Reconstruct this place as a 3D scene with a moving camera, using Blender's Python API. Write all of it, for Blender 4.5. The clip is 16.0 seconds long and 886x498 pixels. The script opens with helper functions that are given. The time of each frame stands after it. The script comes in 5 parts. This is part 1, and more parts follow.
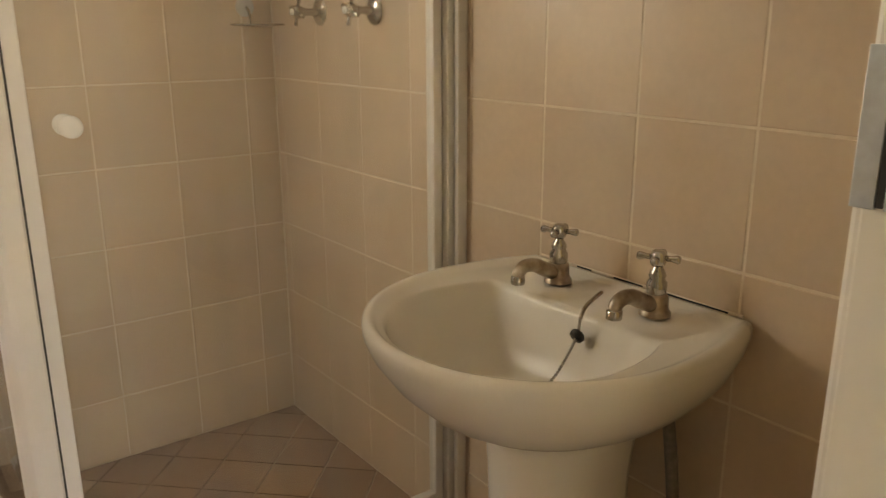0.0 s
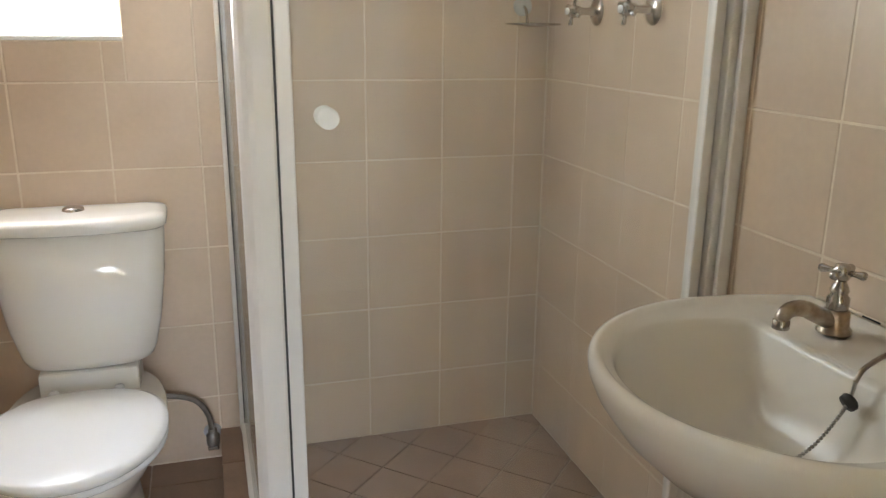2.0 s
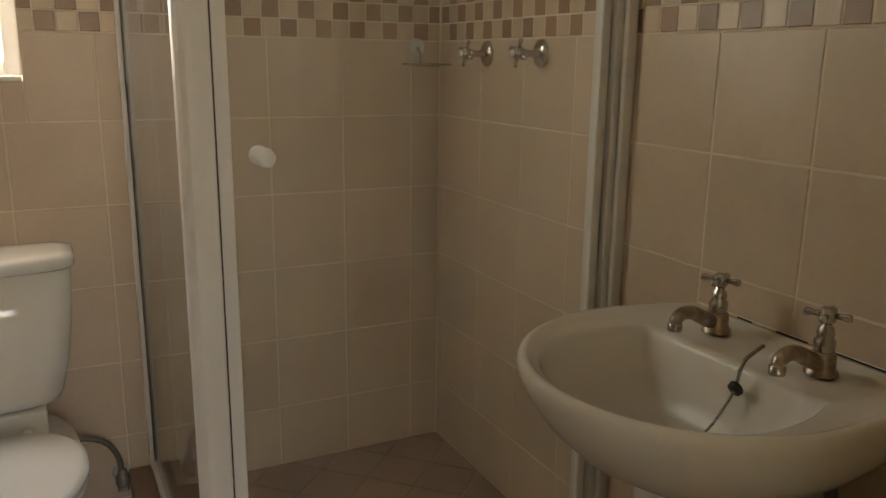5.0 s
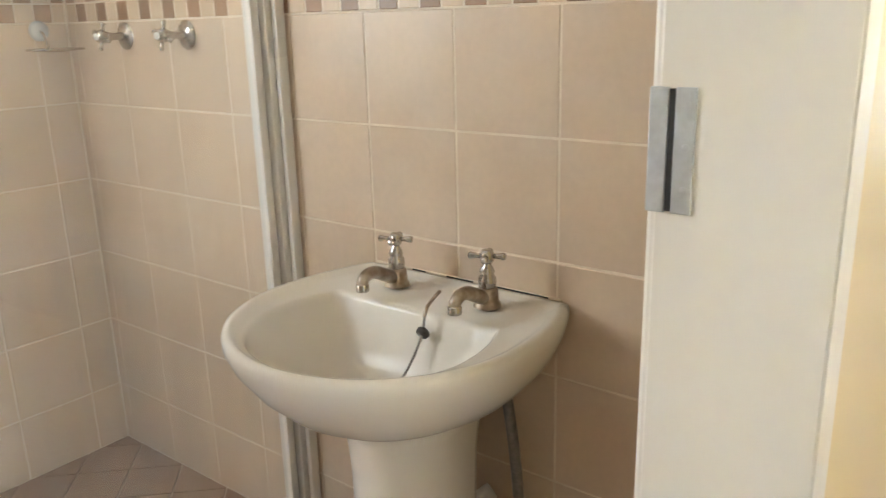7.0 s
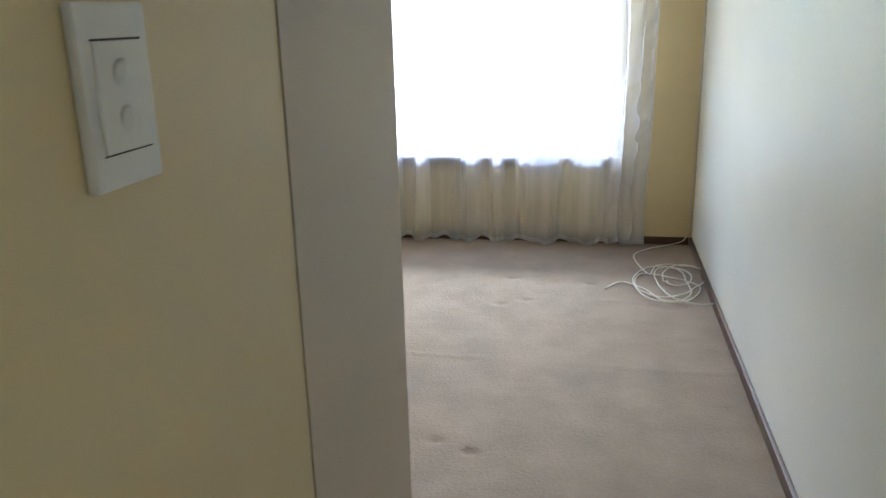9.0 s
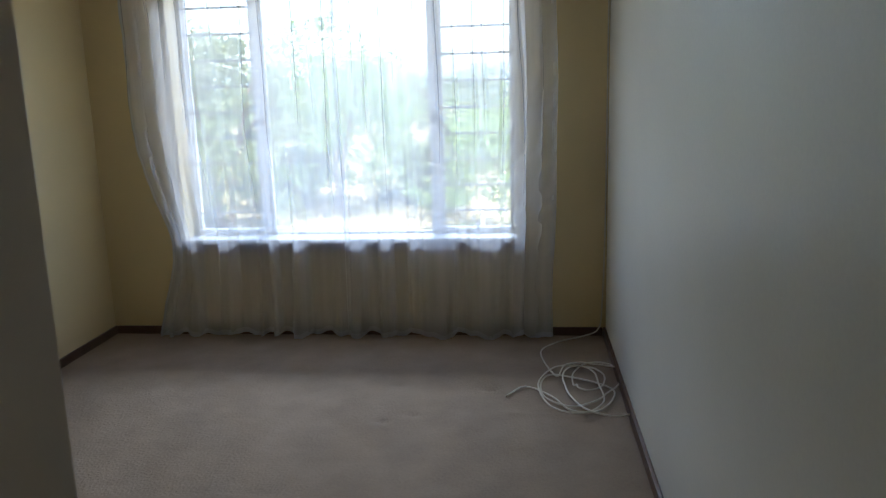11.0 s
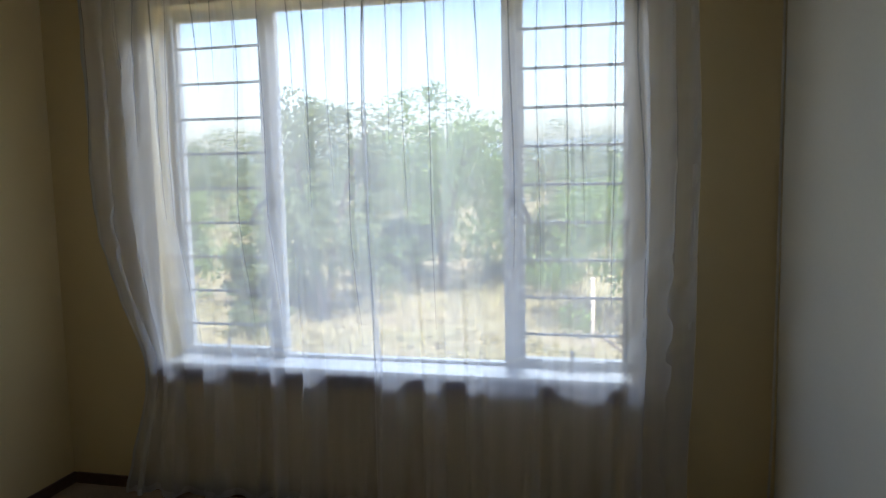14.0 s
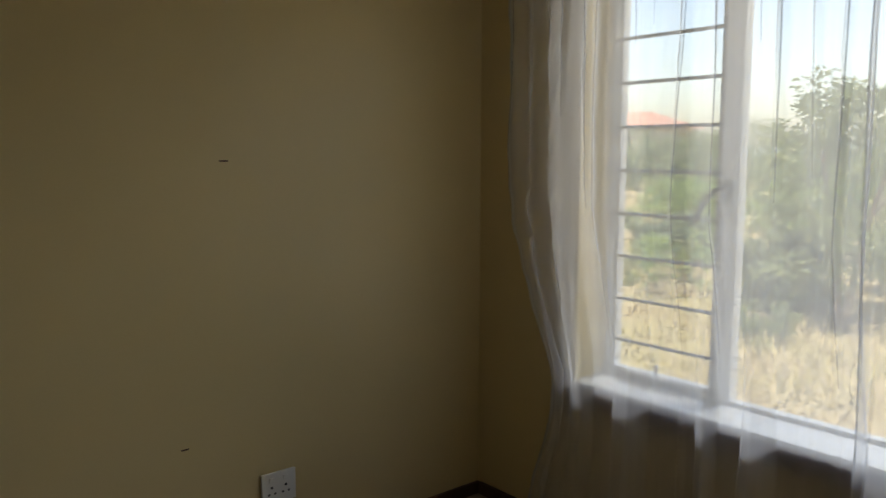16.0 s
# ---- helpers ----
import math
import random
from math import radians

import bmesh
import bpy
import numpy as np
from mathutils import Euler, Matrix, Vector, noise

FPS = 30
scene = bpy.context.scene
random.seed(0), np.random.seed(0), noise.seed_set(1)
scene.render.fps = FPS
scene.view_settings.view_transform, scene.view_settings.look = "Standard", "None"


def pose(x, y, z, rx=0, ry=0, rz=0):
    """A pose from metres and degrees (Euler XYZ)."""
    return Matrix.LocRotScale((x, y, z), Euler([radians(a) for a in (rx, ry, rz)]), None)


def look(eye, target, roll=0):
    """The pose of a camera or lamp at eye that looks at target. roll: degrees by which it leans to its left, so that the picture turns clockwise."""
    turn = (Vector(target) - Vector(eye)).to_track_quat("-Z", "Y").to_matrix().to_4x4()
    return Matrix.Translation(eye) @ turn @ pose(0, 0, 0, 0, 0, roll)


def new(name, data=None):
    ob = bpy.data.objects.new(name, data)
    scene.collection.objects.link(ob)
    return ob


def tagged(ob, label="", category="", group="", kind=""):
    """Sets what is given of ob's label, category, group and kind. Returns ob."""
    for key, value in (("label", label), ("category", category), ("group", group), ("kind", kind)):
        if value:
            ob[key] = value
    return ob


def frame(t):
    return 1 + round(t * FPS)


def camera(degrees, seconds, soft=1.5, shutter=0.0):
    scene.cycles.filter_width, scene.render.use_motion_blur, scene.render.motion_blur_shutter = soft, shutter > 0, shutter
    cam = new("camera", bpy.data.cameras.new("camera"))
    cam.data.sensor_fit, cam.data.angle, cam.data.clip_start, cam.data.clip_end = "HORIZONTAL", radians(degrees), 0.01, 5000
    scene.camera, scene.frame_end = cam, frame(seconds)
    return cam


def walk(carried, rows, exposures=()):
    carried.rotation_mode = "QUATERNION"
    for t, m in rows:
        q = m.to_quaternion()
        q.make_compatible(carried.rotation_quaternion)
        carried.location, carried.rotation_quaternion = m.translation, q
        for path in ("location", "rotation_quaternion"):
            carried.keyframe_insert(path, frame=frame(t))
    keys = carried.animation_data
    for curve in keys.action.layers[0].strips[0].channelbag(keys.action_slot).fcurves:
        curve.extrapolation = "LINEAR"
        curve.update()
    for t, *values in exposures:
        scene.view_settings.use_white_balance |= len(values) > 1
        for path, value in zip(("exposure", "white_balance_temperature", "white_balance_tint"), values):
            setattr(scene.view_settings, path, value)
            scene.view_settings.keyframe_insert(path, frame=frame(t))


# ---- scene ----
cam = camera(58.5, 16.0, soft=1.2, shutter=0.25)
PATH = [
    (0, (-1.082, -2.266, 1.24), (0.082, -0.732, 0.701), -0.2),
    (0.5, (-1.078, -2.254, 1.237), (-0.03, -0.629, 0.724), 0.3),
    (1, (-1.042, -2.247, 1.24), (-0.148, -0.534, 0.723), 0.2),
    (1.5, (-0.994, -2.223, 1.226), (-0.296, -0.425, 0.699), 0.3),
    (2, (-0.987, -2.209, 1.232), (-0.427, -0.365, 0.698), 0.6),
    (2.5, (-0.986, -2.211, 1.24), (-0.552, -0.333, 0.709), 0.8),
    (3, (-0.983, -2.224, 1.243), (-0.58, -0.331, 0.739), 0.8),
    (3.2, (-0.999, -2.218, 1.258), (-0.579, -0.328, 0.754), 0.7),
    (5.3, (-1.138, -2.293, 1.258), (-0.189, -0.598, 0.784), -0.1),
    (5.5, (-1.14, -2.297, 1.269), (-0.145, -0.634, 0.772), -0.7),
    (6, (-1.167, -2.289, 1.278), (-0.004, -0.746, 0.762), -1.1),
    (6.3, (-1.177, -2.284, 1.294), (0.094, -0.837, 0.754), -2.1),
    (6.5, (-1.197, -2.293, 1.28), (0.16, -0.922, 0.751), -0.8),
    (7, (-1.205, -2.296, 1.293), (0.307, -1.108, 0.744), -1.5),
    (7.5, (-1.165, -2.353, 1.311), (0.472, -1.359, 0.734), -2.3),
    (8, (-1.029, -2.436, 1.328), (0.718, -1.671, 0.726), -1.6),
    (8.3, (-0.935, -2.497, 1.334), (0.865, -1.856, 0.742), -1.7),
    (8.5, (-0.886, -2.536, 1.366), (0.935, -1.989, 0.744), -0.0),
    (8.7, (-0.764, -2.524, 1.36), (1.094, -2.066, 0.777), -1.2),
    (9, (-0.697, -2.56, 1.391), (1.186, -2.188, 0.83), -1.5),
    (9.5, (-0.602, -2.594, 1.428), (1.312, -2.301, 0.925), -1.1),
    (9.7, (-0.57, -2.605, 1.416), (1.358, -2.351, 0.951), -2.3),
    (11.8, (0.378, -2.747, 1.357), (2.334, -2.554, 0.987), -0.8),
    (12, (0.465, -2.747, 1.347), (2.425, -2.55, 1.003), -0.6),
    (12.5, (0.722, -2.685, 1.382), (2.696, -2.522, 1.105), -0.2),
    (13, (0.92, -2.677, 1.367), (2.895, -2.459, 1.134), -0.7),
    (13.5, (1.212, -2.693, 1.383), (3.173, -2.366, 1.161), -1.0),
    (14, (1.442, -2.698, 1.362), (3.37, -2.219, 1.138), -1.2),
    (14.5, (1.706, -2.633, 1.324), (3.576, -1.955, 1.116), -0.9),
    (15, (1.911, -2.587, 1.327), (3.658, -1.641, 1.101), -0.9),
    (15.5, (2.104, -2.541, 1.317), (3.614, -1.247, 1.096), -1.2),
    (16, (2.283, -2.508, 1.316), (3.555, -0.983, 1.077), 0.1),
]

EXPOSURES = [
    (0, 4.8, 10100, 19), (0.5, 5.75, 8400, 16), (1.0, 5.85, 7300, 15), (1.5, 5.6, 7300, 15), (2.0, 5.1, 6950, 14),
    (2.5, 4.75, 7050, 13), (3.2, 4.2, 7050, 13), (5.3, 3.85, 9200, 17), (6.0, 4.8, 8800, 17), (6.5, 5.7, 8100, 16),
    (7.0, 5.75, 6900, 15), (7.5, 5.3, 6600, 10), (8.0, 4.7, 6700, 10), (8.5, 4.35, 6200, 10), (9.0, 4.05, 5800, 10),
    (9.7, 3.3, 5700, 10), (11.8, 2.0, 5700, 12), (13.5, 1.62, 6100, 12), (14.5, 1.5, 6000, 12), (16, 1.3, 7500, 12),
]
walk(cam, [(t, look(eye, target, roll)) for t, eye, target, roll in PATH], EXPOSURES)

# ---- light ----
world = bpy.data.worlds.new("sky")
scene.world = world
world.use_nodes = True
wn = world.node_tree
sky = wn.nodes.new("ShaderNodeTexSky")
sky.sky_type = "NISHITA"
sky.sun_disc = False
sky.sun_elevation = radians(58)
sky.sun_rotation = radians(250)
sky.dust_density = 2.2
wn.links.new(sky.outputs[0], wn.nodes["Background"].inputs[0])
wn.nodes["Background"].inputs[1].default_value = 0.15
sun = new("sun", bpy.data.lights.new("sun", "SUN"))
sun.data.energy = 3.2
sun.data.angle = radians(0.5)
sun.data.color = (1.0, 0.95, 0.86)
sun.matrix_world = look((-30, -18, 60), (0, 0, 0))
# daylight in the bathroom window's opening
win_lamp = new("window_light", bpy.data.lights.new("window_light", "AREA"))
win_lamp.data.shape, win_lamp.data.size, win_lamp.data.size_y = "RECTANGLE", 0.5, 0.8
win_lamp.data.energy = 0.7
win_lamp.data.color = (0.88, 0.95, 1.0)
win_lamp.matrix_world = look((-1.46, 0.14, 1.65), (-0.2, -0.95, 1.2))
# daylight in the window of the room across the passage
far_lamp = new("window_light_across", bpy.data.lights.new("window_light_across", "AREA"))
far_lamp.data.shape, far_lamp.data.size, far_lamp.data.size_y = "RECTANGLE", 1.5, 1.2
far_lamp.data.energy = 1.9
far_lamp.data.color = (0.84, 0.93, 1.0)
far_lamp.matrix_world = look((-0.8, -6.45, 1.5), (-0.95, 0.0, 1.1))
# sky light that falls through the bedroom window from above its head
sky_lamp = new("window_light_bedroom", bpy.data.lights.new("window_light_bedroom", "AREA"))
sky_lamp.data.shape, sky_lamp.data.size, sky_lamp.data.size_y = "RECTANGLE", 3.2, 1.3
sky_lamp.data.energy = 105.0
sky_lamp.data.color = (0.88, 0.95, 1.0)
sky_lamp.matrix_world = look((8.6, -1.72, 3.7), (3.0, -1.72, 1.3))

# ---- materials ----


def mat(name, colour, rough=0.6, metal=0.0, vary=0.12, scale=6.0, bump=0.0, fine=120.0, spec=0.5, random_by=0.0, tint=None):
    """A procedural surface: its colour mottled at two scales, a fine relief, and a shade of its own for each piece."""
    m = bpy.data.materials.new(name)
    m.use_nodes = True
    nt = m.node_tree
    bsdf = nt.nodes["Principled BSDF"]
    bsdf.inputs["Roughness"].default_value = rough
    bsdf.inputs["Metallic"].default_value = metal
    bsdf.inputs["Specular IOR Level"].default_value = spec
    co = nt.nodes.new("ShaderNodeTexCoord")
    big = nt.nodes.new("ShaderNodeTexNoise")
    big.inputs["Scale"].default_value = scale
    big.inputs["Detail"].default_value = 2.5
    small = nt.nodes.new("ShaderNodeTexNoise")
    small.inputs["Scale"].default_value = fine
    small.inputs["Detail"].default_value = 3
    geo = nt.nodes.new("ShaderNodeNewGeometry")
    for n in (big, small):
        nt.links.new(geo.outputs["Position"], n.inputs["Vector"])
    mix = nt.nodes.new("ShaderNodeMix")
    mix.data_type = "RGBA"
    c = Vector(colour)
    lo = c * (1 - vary)
    hi = Vector(tint) if tint else c * (1 + vary)
    mix.inputs["A"].default_value = (*lo, 1)
    mix.inputs["B"].default_value = (*[min(v, 1) for v in hi], 1)
    ramp = nt.nodes.new("ShaderNodeMapRange")
    ramp.inputs["From Min"].default_value, ramp.inputs["From Max"].default_value = 0.2, 0.8
    nt.links.new(big.outputs["Fac"], ramp.inputs["Value"])
    nt.links.new(ramp.outputs["Result"], mix.inputs["Factor"])
    last = mix.outputs["Result"]
    grain = nt.nodes.new("ShaderNodeHueSaturation")
    val = nt.nodes.new("ShaderNodeMapRange")
    val.inputs["To Min"].default_value, val.inputs["To Max"].default_value = 1 - vary * 0.6, 1 + vary * 0.6
    nt.links.new(small.outputs["Fac"], val.inputs["Value"])
    nt.links.new(last, grain.inputs["Color"])
    nt.links.new(val.outputs["Result"], grain.inputs["Value"])
    last = grain.outputs["Color"]
    if random_by:
        info = nt.nodes.new("ShaderNodeObjectInfo")
        rnd = nt.nodes.new("ShaderNodeMapRange")
        rnd.inputs["To Min"].default_value, rnd.inputs["To Max"].default_value = 1 - random_by, 1 + random_by
        nt.links.new(info.outputs["Random"], rnd.inputs["Value"])
        hsv = nt.nodes.new("ShaderNodeHueSaturation")
        nt.links.new(last, hsv.inputs["Color"])
        nt.links.new(rnd.outputs["Result"], hsv.inputs["Value"])
        last = hsv.outputs["Color"]
    nt.links.new(last, bsdf.inputs["Base Color"])
    rr = nt.nodes.new("ShaderNodeMapRange")
    rr.inputs["To Min"].default_value, rr.inputs["To Max"].default_value = max(rough - 0.08, 0.02), min(rough + 0.08, 1)
    nt.links.new(big.outputs["Fac"], rr.inputs["Value"])
    nt.links.new(rr.outputs["Result"], bsdf.inputs["Roughness"])
    if bump:
        b = nt.nodes.new("ShaderNodeBump")
        b.inputs["Strength"].default_value = bump
        b.inputs["Distance"].default_value = 0.004
        nt.links.new(small.outputs["Fac"], b.inputs["Height"])
        nt.links.new(b.outputs["Normal"], bsdf.inputs["Normal"])
    return m


def glass_mat(name, colour=(1, 1, 1), rough=0.0, film=0.0):
    """A thin clear pane with a reflection at glancing angles; film: how much dried water and soap clouds it, in runs."""
    m = bpy.data.materials.new(name)
    m.use_nodes = True
    nt = m.node_tree
    nt.nodes.remove(nt.nodes["Principled BSDF"])
    out = nt.nodes["Material Output"]
    clear = nt.nodes.new("ShaderNodeBsdfTransparent")
    clear.inputs[0].default_value = (*colour, 1)
    gloss = nt.nodes.new("ShaderNodeBsdfGlossy")
    gloss.inputs["Roughness"].default_value = rough
    lw = nt.nodes.new("ShaderNodeLayerWeight")
    lw.inputs[0].default_value = 0.5
    fr = nt.nodes.new("ShaderNodeMath")
    fr.operation = "POWER"
    fr.inputs[1].default_value = 4.0
    nt.links.new(lw.outputs["Facing"], fr.inputs[0])
    rng = nt.nodes.new("ShaderNodeMapRange")
    rng.inputs["To Min"].default_value, rng.inputs["To Max"].default_value = 0.03, 0.6
    nt.links.new(fr.outputs[0], rng.inputs["Value"])
    mix = nt.nodes.new("ShaderNodeMixShader")
    nt.links.new(rng.outputs[0], mix.inputs[0])
    nt.links.new(clear.outputs[0], mix.inputs[1])
    nt.links.new(gloss.outputs[0], mix.inputs[2])
    last = mix.outputs[0]
    if film:
        geo = nt.nodes.new("ShaderNodeNewGeometry")
        runs = nt.nodes.new("ShaderNodeMapping")
        runs.inputs["Scale"].default_value = (16, 16, 1.1)
        noi = nt.nodes.new("ShaderNodeTexNoise")
        noi.inputs["Scale"].default_value = 1.0
        noi.inputs["Detail"].default_value = 4
        nt.links.new(geo.outputs["Position"], runs.inputs["Vector"])
        nt.links.new(runs.outputs[0], noi.inputs["Vector"])
        amount = nt.nodes.new("ShaderNodeMapRange")
        amount.inputs["From Min"].default_value, amount.inputs["From Max"].default_value = 0.3, 0.75
        amount.inputs["To Min"].default_value, amount.inputs["To Max"].default_value = film * 0.4, film * 1.7
        nt.links.new(noi.outputs["Fac"], amount.inputs["Value"])
        dif = nt.nodes.new("ShaderNodeBsdfDiffuse")
        tra = nt.nodes.new("ShaderNodeBsdfTranslucent")
        for n in (dif, tra):
            n.inputs["Color"].default_value = (0.85, 0.82, 0.78, 1)
        both = nt.nodes.new("ShaderNodeMixShader")
        both.inputs[0].default_value = 0.5
        nt.links.new(dif.outputs[0], both.inputs[1])
        nt.links.new(tra.outputs[0], both.inputs[2])
        cloud = nt.nodes.new("ShaderNodeMixShader")
        nt.links.new(amount.outputs[0], cloud.inputs[0])
        nt.links.new(last, cloud.inputs[1])
        nt.links.new(both.outputs[0], cloud.inputs[2])
        last = cloud.outputs[0]
    nt.links.new(last, out.inputs[0])
    return m


def cloth_mat(name, colour, open_part):
    """A sheer woven cloth: part of it open weave, part thread that scatters light both ways."""
    m = bpy.data.materials.new(name)
    m.use_nodes = True
    nt = m.node_tree
    nt.nodes.remove(nt.nodes["Principled BSDF"])
    out = nt.nodes["Material Output"]
    clear = nt.nodes.new("ShaderNodeBsdfTransparent")
    dif = nt.nodes.new("ShaderNodeBsdfDiffuse")
    tra = nt.nodes.new("ShaderNodeBsdfTranslucent")
    for n in (dif, tra):
        n.inputs["Color"].default_value = (*colour, 1)
    both = nt.nodes.new("ShaderNodeMixShader")
    both.inputs[0].default_value = 0.5
    nt.links.new(dif.outputs[0], both.inputs[1])
    nt.links.new(tra.outputs[0], both.inputs[2])
    geo = nt.nodes.new("ShaderNodeNewGeometry")
    mapping = nt.nodes.new("ShaderNodeMapping")
    mapping.inputs["Scale"].default_value = (14, 14, 0.5)
    noi = nt.nodes.new("ShaderNodeTexNoise")
    noi.inputs["Scale"].default_value = 1.0
    noi.inputs["Detail"].default_value = 4
    nt.links.new(geo.outputs["Position"], mapping.inputs["Vector"])
    nt.links.new(mapping.outputs[0], noi.inputs["Vector"])
    rng = nt.nodes.new("ShaderNodeMapRange")
    rng.inputs["From Min"].default_value, rng.inputs["From Max"].default_value = 0.3, 0.7
    rng.inputs["To Min"].default_value, rng.inputs["To Max"].default_value = open_part + 0.05, open_part - 0.05
    nt.links.new(noi.outputs["Fac"], rng.inputs["Value"])
    mix = nt.nodes.new("ShaderNodeMixShader")
    nt.links.new(rng.outputs["Result"], mix.inputs[0])
    nt.links.new(both.outputs[0], mix.inputs[1])
    nt.links.new(clear.outputs[0], mix.inputs[2])
    nt.links.new(mix.outputs[0], out.inputs[0])
    return m


def leaf_mat(name, colour):
    m = mat(name, colour, 0.6, vary=0.35, scale=1.2, fine=9)
    nt = m.node_tree
    bsdf = nt.nodes["Principled BSDF"]
    tra = nt.nodes.new("ShaderNodeBsdfTranslucent")
    tra.inputs["Color"].default_value = (*[min(1, c * 1.6) for c in colour], 1)
    mix = nt.nodes.new("ShaderNodeMixShader")
    mix.inputs[0].default_value = 0.42
    nt.links.new(bsdf.outputs[0], mix.inputs[1])
    nt.links.new(tra.outputs[0], mix.inputs[2])
    nt.links.new(mix.outputs[0], nt.nodes["Material Output"].inputs[0])
    return m


M_TILE = mat("beige_tile", (0.61, 0.47, 0.355), 0.36, vary=0.09, scale=5, fine=60, spec=0.4, random_by=0.035, tint=(0.64, 0.51, 0.40))
M_GROUT = mat("pale_grout", (0.72, 0.62, 0.51), 0.9, vary=0.12, scale=14, bump=0.1)
M_MOS_BROWN = mat("brown_mosaic", (0.30, 0.17, 0.10), 0.35, vary=0.12, scale=20, random_by=0.18)
M_MOS_PALE = mat("pale_mosaic", (0.60, 0.46, 0.33), 0.35, vary=0.08, scale=20, random_by=0.06)
M_FLOORTILE = mat("brown_floor_tile", (0.29, 0.185, 0.13), 0.38, vary=0.18, scale=9, bump=0.06, random_by=0.07)
M_FLOORGROUT = mat("floor_grout", (0.50, 0.40, 0.32), 0.9, vary=0.15, scale=20)
M_CREAM = mat("cream_wall_paint", (0.72, 0.58, 0.31), 0.38, vary=0.035, scale=2.2, bump=0.05, fine=180)
M_PASSAGE = mat("cream_enamel_paint", (0.72, 0.58, 0.31), 0.36, vary=0.035, scale=2.2, bump=0.02, fine=120, spec=0.85)
M_CEIL = mat("white_ceiling_paint", (0.78, 0.77, 0.73), 0.8, vary=0.03, scale=2, bump=0.03)
M_PALEWALL = mat("pale_wall_paint", (0.77, 0.75, 0.67), 0.42, vary=0.07, scale=1.3, bump=0.02, fine=90)
M_WHITE = mat("white_gloss_enamel", (0.80, 0.78, 0.73), 0.33, vary=0.03, scale=6, bump=0.02, fine=40)
M_WINWHITE = mat("white_window_paint", (0.82, 0.82, 0.80), 0.4, vary=0.03, scale=8, bump=0.03, fine=60)
M_DOOR = mat("cream_door_enamel", (0.55, 0.52, 0.43), 0.4, vary=0.03, scale=4, bump=0.03, fine=70)
M_CERAMIC = mat("white_vitreous_china", (0.80, 0.78, 0.74), 0.10, vary=0.015, scale=3, fine=30)
M_BASIN = mat("white_basin_china", (0.70, 0.66, 0.61), 0.2, vary=0.02, scale=3, fine=30, spec=0.25)
M_SEAT = mat("white_seat_plastic", (0.80, 0.82, 0.84), 0.22, vary=0.015, scale=4)
M_ALU = mat("white_powder_coated_aluminium", (0.70, 0.68, 0.66), 0.30, vary=0.04, scale=5, fine=60)
M_DARK = mat("black_rubber_seal", (0.03, 0.03, 0.03), 0.6)
M_CHROME = mat("chrome", (0.50, 0.48, 0.46), 0.18, 1.0, vary=0.08, scale=30)
M_WORN = mat("worn_brass_chrome", (0.34, 0.24, 0.16), 0.32, 1.0, vary=0.3, scale=45, tint=(0.55, 0.5, 0.45))
M_STEEL = mat("galvanised_steel", (0.58, 0.62, 0.66), 0.45, 0.75, vary=0.15, scale=40)
M_PLASTIC = mat("white_plastic", (0.80, 0.79, 0.75), 0.35, vary=0.02, scale=20)
M_KNOB = mat("white_cap_plastic", (0.86, 0.86, 0.84), 0.12, vary=0.02)
M_HOSE = mat("dark_braided_hose", (0.20, 0.18, 0.165), 0.4, 0.6, vary=0.25, scale=60)
M_CARPET = mat("beige_carpet", (0.32, 0.25, 0.19), 0.95, vary=0.15, scale=5, bump=1.0, fine=85, spec=0.1)
M_SKIRT = mat("dark_varnished_skirting", (0.095, 0.05, 0.032), 0.35, vary=0.25, scale=12, bump=0.05)
M_CABLE = mat("cream_cable_plastic", (0.66, 0.61, 0.52), 0.45, vary=0.06)
M_CHAIN = mat("steel_ball_chain", (0.40, 0.38, 0.36), 0.3, 1.0)
M_RUBBER = mat("black_rubber_plug", (0.035, 0.033, 0.03), 0.5)
M_BARS = mat("grey_painted_bar", (0.46, 0.46, 0.46), 0.45, vary=0.08, scale=20)
M_MELAMINE = mat("pale_beige_melamine", (0.62, 0.53, 0.42), 0.36, vary=0.03, scale=3, fine=60)
M_PANE = glass_mat("window_glass")
M_SHOWERGLASS = glass_mat("shower_glass", (0.97, 0.98, 0.97), 0.0, 0.05)
M_SIDEGLASS = glass_mat("clear_shower_glass", (0.95, 0.97, 0.96), 0.0, 0.06)
M_CLEARKNOB = cloth_mat("translucent_plastic", (0.92, 0.92, 0.9), 0.4)
M_SHEER = cloth_mat("white_sheer_voile", (0.88, 0.89, 0.93), 0.525)
# dark grey for strips that paint the shade of folded voile
M_PLEAT_SHADE = cloth_mat("pleat_shade_grey", (0.30, 0.31, 0.33), 0.25)
# doubled white hem, its dark look against the sky put into a greyer colour
M_HEM = cloth_mat("greyed_sheer_hem", (0.62, 0.64, 0.68), 0.16)
M_FROST = cloth_mat("frosted_glass", (0.9, 0.92, 0.95), 0.35)
M_HANDLE = mat("worn_metal_handle", (0.20, 0.20, 0.19), 0.45, 0.5, vary=0.15, scale=30)
M_PLASTER = mat("outside_plaster", (0.55, 0.48, 0.38), 0.9, vary=0.1, scale=3)
M_BARK = mat("grey_brown_bark", (0.13, 0.10, 0.075), 0.9, vary=0.3, scale=8, bump=0.5, fine=30, tint=(0.24, 0.20, 0.16))
M_LEAF = [leaf_mat("dusty_green_leaves", (0.175, 0.215, 0.10)), leaf_mat("fresh_green_leaves", (0.20, 0.28, 0.095)), leaf_mat("grey_green_leaves", (0.17, 0.215, 0.125))]
